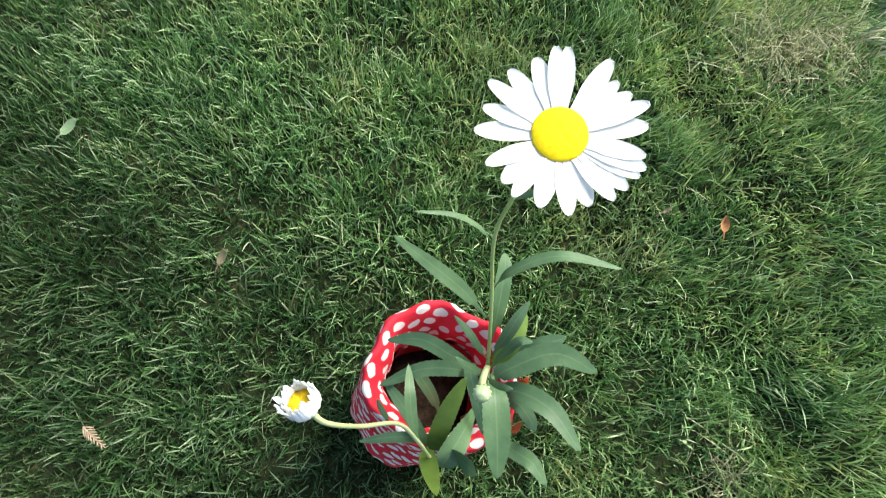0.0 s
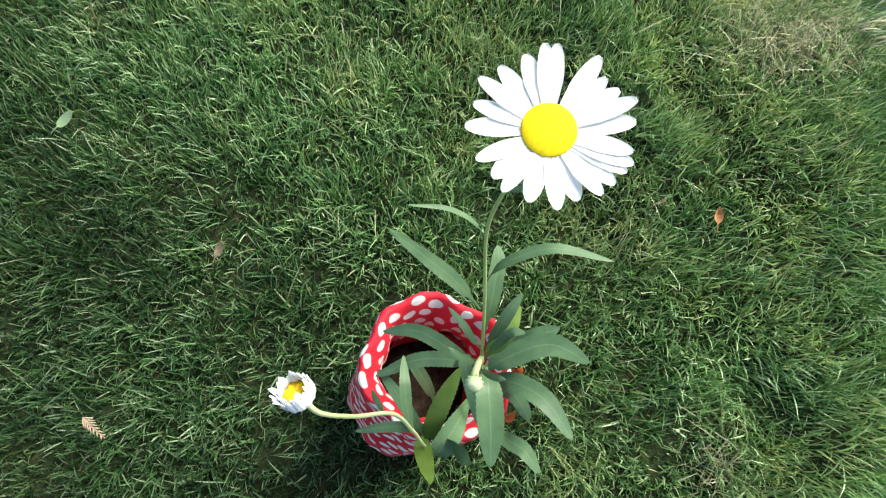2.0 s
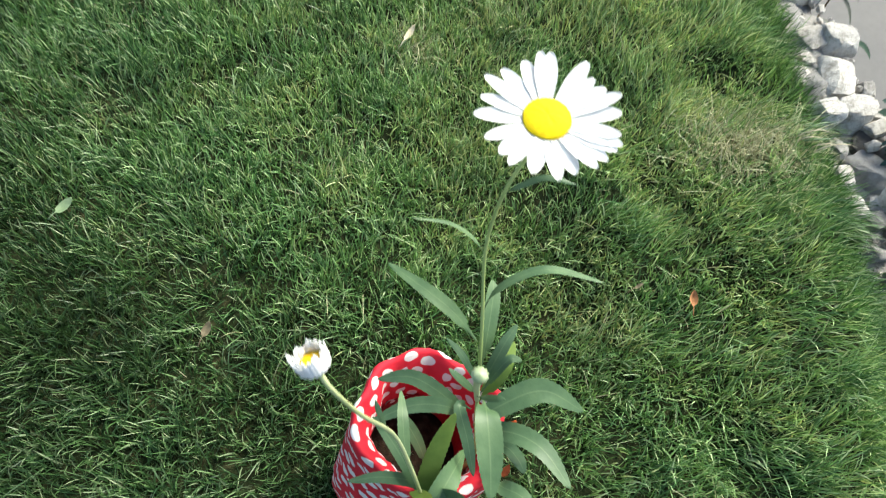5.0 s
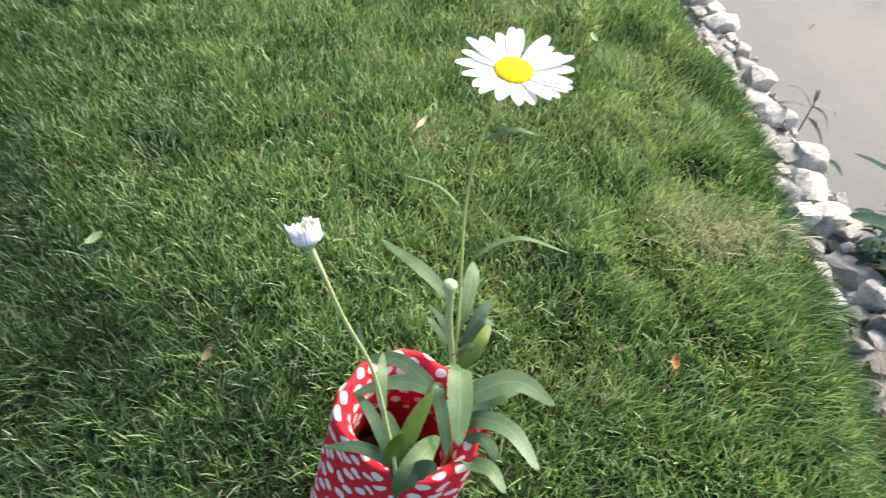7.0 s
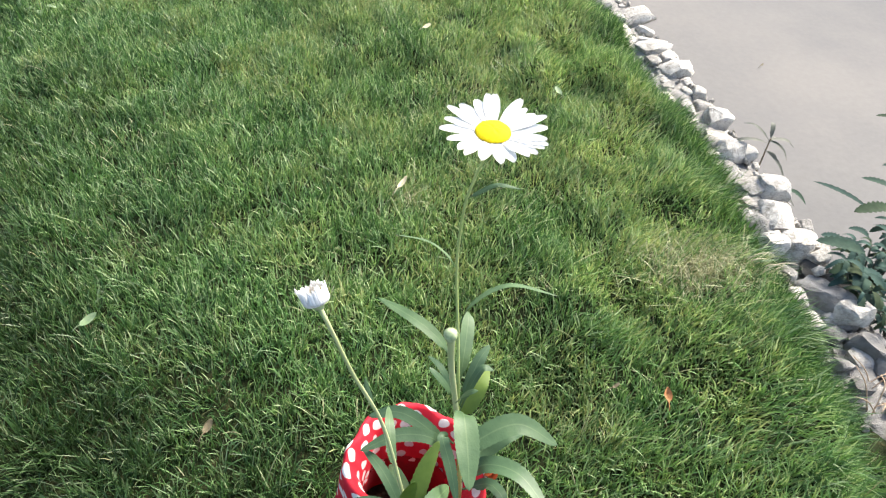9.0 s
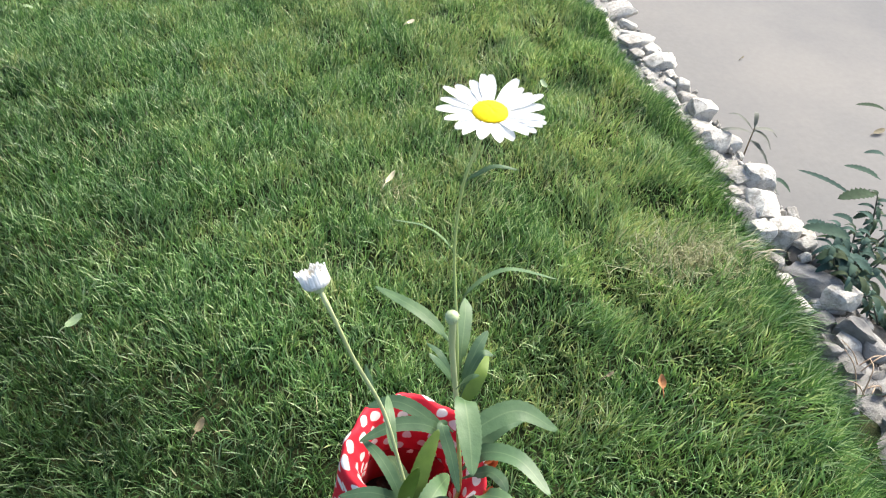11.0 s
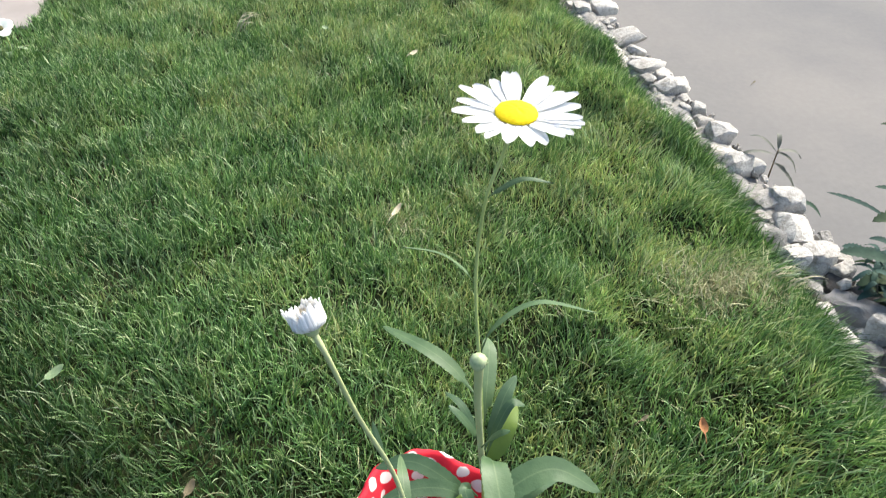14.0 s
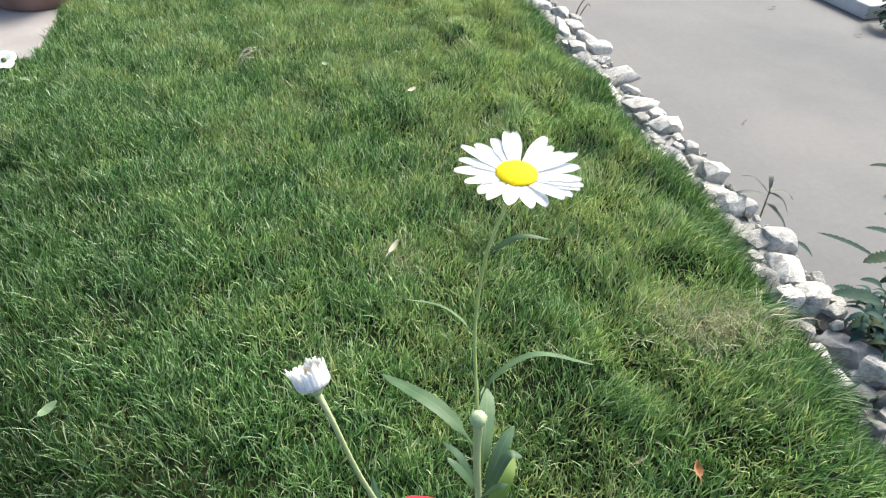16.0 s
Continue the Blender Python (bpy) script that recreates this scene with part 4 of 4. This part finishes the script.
fallen("fallen_leaf", -0.311, 0.514, 0.012, 0.030, 0.014, 40, PALE_LEAF, "pale green fallen leaf lying on the lawn")
fallen("fallen_leaf", -0.126, 0.309, 0.008, 0.022, 0.011, 60, BROWN, "dull brown curled leaf lying on the lawn", 0.5)
fallen("fallen_leaf", 0.528, 0.257, 0.016, 0.023, 0.013, 75, RUST, "rust-orange curled dead leaf on the lawn", 0.7, 0.8)
fallen("fallen_leaf", 0.462, 0.290, 0.006, 0.016, 0.005, 20, BROWN, "small brown leaf sunk in the grass", 0.2)
fallen("fallen_leaf", 0.207, 0.775, 0.012, 0.034, 0.010, 50, CREAM, "cream dry folded leaf lying on the lawn", 0.5, 0.8)
fallen("fallen_leaf", 0.358, 1.382, 0.012, 0.026, 0.013, 30, CREAM, "small cream leaf lying on the lawn", 0.3)
fallen("fallen_leaf", 0.154, 1.555, 0.012, 0.020, 0.014, 140, PALE_LEAF, "small pale leaf lying on the lawn", 0.3)
fallen("fallen_leaf", 0.615, 1.060, 0.012, 0.030, 0.014, 100, PALE_LEAF, "pale leaf lying near the stones", 0.3)

sprig = empty("dry_sprig", (-0.288, 0.108, -0.001), "dry tan feathery conifer sprig lying on the lawn", "sprig")
spine = [Vector((-0.016, 0.016, 0.010)), Vector((-0.004, 0.004, 0.014)), Vector((0.010, -0.012, 0.012))]
tube("twig", spine, [0.0012, 0.001, 0.0007], TAN, sprig, steps=8, sides=6)
for i in range(7):
    for sgn in (-1, 1):
        p = bezier(spine, 8)[i]
        d = Vector((0.7 + 0.5 * sgn, -0.75 + 0.55 * sgn, 0.1)).normalized() * (0.013 - 0.0012 * i)
        tube("frond", [p, p + d * 0.5 + Vector((0, 0, 0.001)), p + d], [0.0009, 0.0010, 0.0005], TAN, sprig, steps=5, sides=6)


def dry_tuft(at, blades, low, high, turn, seed, label):
    tuft = empty("dry_tuft", at, label, "grass tuft")
    rt = random.Random(seed)
    for k in range(blades):
        a = turn + rt.uniform(-0.35, 0.45)
        size = rt.uniform(low, high)
        d = Vector((math.cos(a), math.sin(a), 0))
        o = Vector((rt.uniform(-0.015, 0.015), rt.uniform(-0.02, 0.02), 0.0))
        leaf("blade", [o, o + d * size * 0.35 + Vector((0, 0, size * 0.55)), o + d * size * 0.75 + Vector((0, 0, size * 0.7)), o + d * size * 1.1 + Vector((0, 0, size * 0.6))],
             0.0026, CREAM if k % 3 else PALE_LEAF, tuft, steps=8, petiole=0.02, blunt=1.6)


dry_tuft((0.800, 0.490, -0.008), 7, 0.035, 0.070, 0.0, 31, "tuft of long pale dry grass blades at the lawn's edge")
dry_tuft((-0.065, 1.645, -0.018), 14, 0.03, 0.05, 0.4, 32, "small tuft of bleached dry blades in the green lawn")


# ---- weeds and shrub by the edging ----
weed = empty("weed", (1.035, 0.865, PATH_Z - 0.05), "thin grey-green weed growing behind the edging stones", "weed")
tube("stem", [(0.03, -0.02, 0), (0.024, -0.024, 0.14), (0.012, -0.028, 0.24), (0.012, -0.02, 0.315)], [0.003, 0.0025, 0.002, 0.0014], TWIG, weed, steps=20)
for tip, root, wid in (((-0.075, -0.005, 0.305), (0.008, -0.024, 0.305), 0.011), ((0.085, -0.02, 0.290), (0.01, -0.021, 0.312), 0.012), ((0.060, -0.045, 0.275), (0.01, -0.021, 0.310), 0.013),
                       ((0.050, -0.075, 0.245), (0.004, -0.024, 0.290), 0.012), ((0.030, 0.020, 0.335), (0.012, -0.02, 0.313), 0.012), ((0.095, -0.10, 0.18), (0.014, -0.027, 0.22), 0.011), ((-0.03, 0.03, 0.33), (0.01, -0.02, 0.31), 0.009), ((0.045, 0.000, 0.300), (0.012, -0.02, 0.300), 0.008), ((0.035, -0.05, 0.270), (0.012, -0.022, 0.280), 0.008)):
    a, b = Vector(root), Vector(tip)
    leaf("leaf", [a, a.lerp(b, 0.35) + Vector((0, 0, 0.007)), a.lerp(b, 0.7) + Vector((0, 0, 0.006)), b - Vector((0, 0, 0.006))], wid * 0.95, WEED, weed, steps=14, petiole=0.15, teeth=0.15, fold=0.25)


def toothed(base, at, root, tip, width, mat):
    """A toothed leaf given in world metres, hung on a shrub."""
    a, b = Vector(root) - Vector(at), Vector(tip) - Vector(at)
    leaf("leaf", [a, a.lerp(b, 0.35) + Vector((0, 0, 0.007)), a.lerp(b, 0.7) + Vector((0, 0, 0.006)), b], width, mat, base,
         steps=20, petiole=0.14, fold=0.25, teeth=0.34, blunt=0.9)


def shrub(at, nodes, per_node, seed, label, leaves=(), scale=1.0):
    """Thin stems from one root to the nodes, with toothed leaves about each node, and some leaves of known place."""
    base = empty("shrub", at, label, "shrub", "shrubs by the path")
    r = random.Random(seed)
    for top in nodes:
        end = Vector(top) - Vector(at)
        line = [Vector((r.uniform(-0.015, 0.015), r.uniform(-0.015, 0.015), 0)), end * 0.5 + Vector((0, 0, 0.03)), end]
        tube("stem", line, [0.0030, 0.0024, 0.0013], WEED, base, steps=12)
        pts = bezier(line, 12)
        for k in range(per_node):
            b = r.uniform(0, 2 * math.pi)
            size = r.uniform(0.024, 0.046) * scale
            d = Vector((math.cos(b), math.sin(b), r.uniform(-0.25, 0.25)))
            p = Vector(at) + pts[11 - k % 5]
            toothed(base, at, p, p + d * size + Vector((0, 0, -0.01)), size * r.uniform(0.26, 0.38), BUSH)
    for root, tip, width, mat in leaves:
        toothed(base, at, root, tip, width, mat)
    return base


shrub((1.12, 0.49, PATH_Z), ((1.147, 0.566, -0.06), (1.117, 0.517, -0.05), (1.055, 0.500, -0.05), (1.10, 0.45, -0.07), (1.025, 0.460, -0.012), (1.08, 0.55, -0.03), (1.13, 0.47, -0.03), (1.17, 0.52, -0.04), (1.005, 0.490, -0.008), (1.020, 0.425, -0.020), (0.985, 0.462, -0.004), (0.992, 0.420, -0.012), (1.010, 0.378, -0.020)), 13, 11,
      "blue-green leafy shrub with toothed leaves crowding the edging stones",
      (((1.075, 0.552, -0.05), (1.038, 0.593, -0.045), 0.026, BUSH), ((1.050, 0.500, -0.005), (0.968, 0.540, 0.0), 0.030, BUSH), ((1.03, 0.47, -0.02), (0.985, 0.43, -0.02), 0.026, BUSH), ((1.04, 0.48, -0.02), (1.05, 0.42, -0.03), 0.026, BUSH), ((1.02, 0.48, -0.015), (0.965, 0.475, -0.02), 0.022, BUSH), ((1.06, 0.50, -0.02), (1.03, 0.55, -0.01), 0.024, BUSH),
       ((1.141, 0.574, -0.05), (1.114, 0.607, -0.05), 0.017, BUSH), ((1.05, 0.50, -0.04), (1.00, 0.462, -0.05), 0.024, BUSH)))
shrub((1.30, 0.62, PATH_Z), ((1.21, 0.59, -0.06), (1.27, 0.655, -0.06), (1.30, 0.58, -0.04), (1.23, 0.53, -0.05)), 10, 12,
      "blue-green shrub with long toothed leaves beside the path",
      (((1.262, 0.655, -0.055), (1.158, 0.651, -0.05), 0.030, BUSH), ((1.205, 0.660, -0.055), (1.128, 0.754, -0.05), 0.015, BUSH), ((1.045, 0.730, -0.045), (1.086, 0.704, -0.07), 0.015, BUSH),
       ((1.31, 0.700, -0.055), (1.249, 0.753, -0.05), 0.019, BUSH), ((1.39, 0.78, -0.06), (1.33, 0.789, -0.05), 0.014, BUSH),
       ((1.53, 0.95, -0.06), (1.448, 0.975, -0.05), 0.015, BUSH)))
shrub((1.12, 0.34, PATH_Z), ((1.08, 0.38, -0.09), (1.12, 0.33, -0.07), (1.17, 0.42, -0.06), (1.045, 0.42, -0.05), (1.06, 0.36, -0.06), (1.035, 0.375, -0.05)), 11, 13, "low dark green shrub under the edging stones")
shrub((2.77, 2.27, PATH_Z), ((2.72, 2.30, -0.20), (2.75, 2.24, -0.17), (2.80, 2.28, -0.13), (2.73, 2.21, -0.21), (2.80, 2.18, -0.19), (2.86, 2.23, -0.14), (2.76, 2.32, -0.14), (2.84, 2.32, -0.10)), 14, 14,
      "dark low shrub in front of the concrete block", scale=1.7)

twigs = empty("dry_twigs", (0.926, 0.245, -0.08), "tangle of pale dry twigs at the edge of the lawn", "twigs")
r = random.Random(9)
for k in range(9):
    a = r.uniform(0, 6.28)
    p = Vector((r.uniform(-0.03, 0.03), r.uniform(-0.03, 0.03), 0.0))
    q = p + Vector((math.cos(a) * 0.06, math.sin(a) * 0.06, r.uniform(0.02, 0.05)))
    tube("twig", [p, p.lerp(q, 0.5) + Vector((0, 0, r.uniform(0.01, 0.025))), q], [0.0013, 0.0011, 0.0007], TAN, twigs, steps=8, sides=6)

bent = empty("dry_weed", (1.08, 1.98, PATH_Z), "dry bent weed stalk behind the stones", "weed")
tube("stalk", [(0, 0, 0), (-0.02, 0, 0.2), (0.0, -0.01, 0.28), (0.05, -0.01, 0.30)], [0.003, 0.0025, 0.002, 0.0015], TWIG, bent, steps=14)
tube("stalk", [(-0.02, 0, 0.18), (0.02, 0.01, 0.25), (0.04, 0.02, 0.24)], [0.002, 0.0018, 0.0012], TWIG, bent, steps=10)


# ---- far things ----
bm = bmesh.new()
box(bm, (0, 0, 0), (0.9, 0.9, 0.065), 0.008)
block = part("concrete_block", bm, CONCRETE)
block.matrix_basis = pose(2.73, 2.38, PATH_Z, 0, 0, 8)
tagged(block, "pale whitish concrete block lying on the path", "block")

pot2 = empty("terracotta_pot", (-0.68, 2.17, -0.014), "wide dusky terracotta pot standing on the paving", "flower pot")
shape = [(0.0, 0.0), (0.115, 0.0), (0.125, 0.006), (0.135, 0.05), (0.15, 0.13), (0.155, 0.15), (0.168, 0.152), (0.17, 0.185), (0.16, 0.188), (0.148, 0.16), (0.0, 0.155)]
sheet("body", [[(math.cos(a) * q, math.sin(a) * q, z) for a in (2 * math.pi * j / 40 for j in range(40))] for q, z in shape], TERRACOTTA, pot2, closed=True)

pale = empty("pale_flower", (-0.612, 1.575, -0.02), "single cream-white round-petalled flower at the lawn's corner", "flower")
tube("stem", [(0, 0, -0.01), (0.004, 0, 0.03), (0, 0.004, 0.062)], [0.0018, 0.0016, 0.0016], STEM, pale, steps=10)
for i in range(5):
    a = radians(72 * i + 20)
    d = Vector((math.cos(a), math.sin(a) * 0.8 - 0.1, 0.45 * math.sin(a)))
    leaf("petal", [Vector((0, 0, 0.062)), Vector((0, 0, 0.066)) + d * 0.012, Vector((0, 0, 0.068)) + d * 0.022, Vector((0, 0, 0.066)) + d * 0.030], 0.030, CREAM_PETAL, pale, up=(0, -0.6, 1), fold=0.1, petiole=0.05, blunt=0.45, steps=12)
bm = bmesh.new()
bmesh.ops.create_icosphere(bm, subdivisions=2, radius=0.006)
eye_part = part("throat", bm, DARK, pale, "dark throat of the flower")
eye_part.location = (0, -0.002, 0.066)
for i in range(4):
    a = radians(90 * i + 10)
    d = Vector((math.cos(a), math.sin(a), 0.15))
    leaf("leaf", [d * 0.004, d * 0.02 + Vector((0, 0, 0.01)), d * 0.04], 0.012, PALE_LEAF, pale, steps=10)

# scraps blown onto the path
for x, y, a, s in ((2.35, 2.55, 10, 0.035), (2.30, 1.15, 60, 0.03), (2.55, 2.20, -20, 0.03), (1.55, 1.55, 30, 0.018), (1.75, 1.1, 15, 0.05)):
    fallen("fallen_leaf", x, y, PATH_Z + 0.008, s, s * 0.35, a, BROWN, "dark dry leaf scrap lying on the path", 0.2)
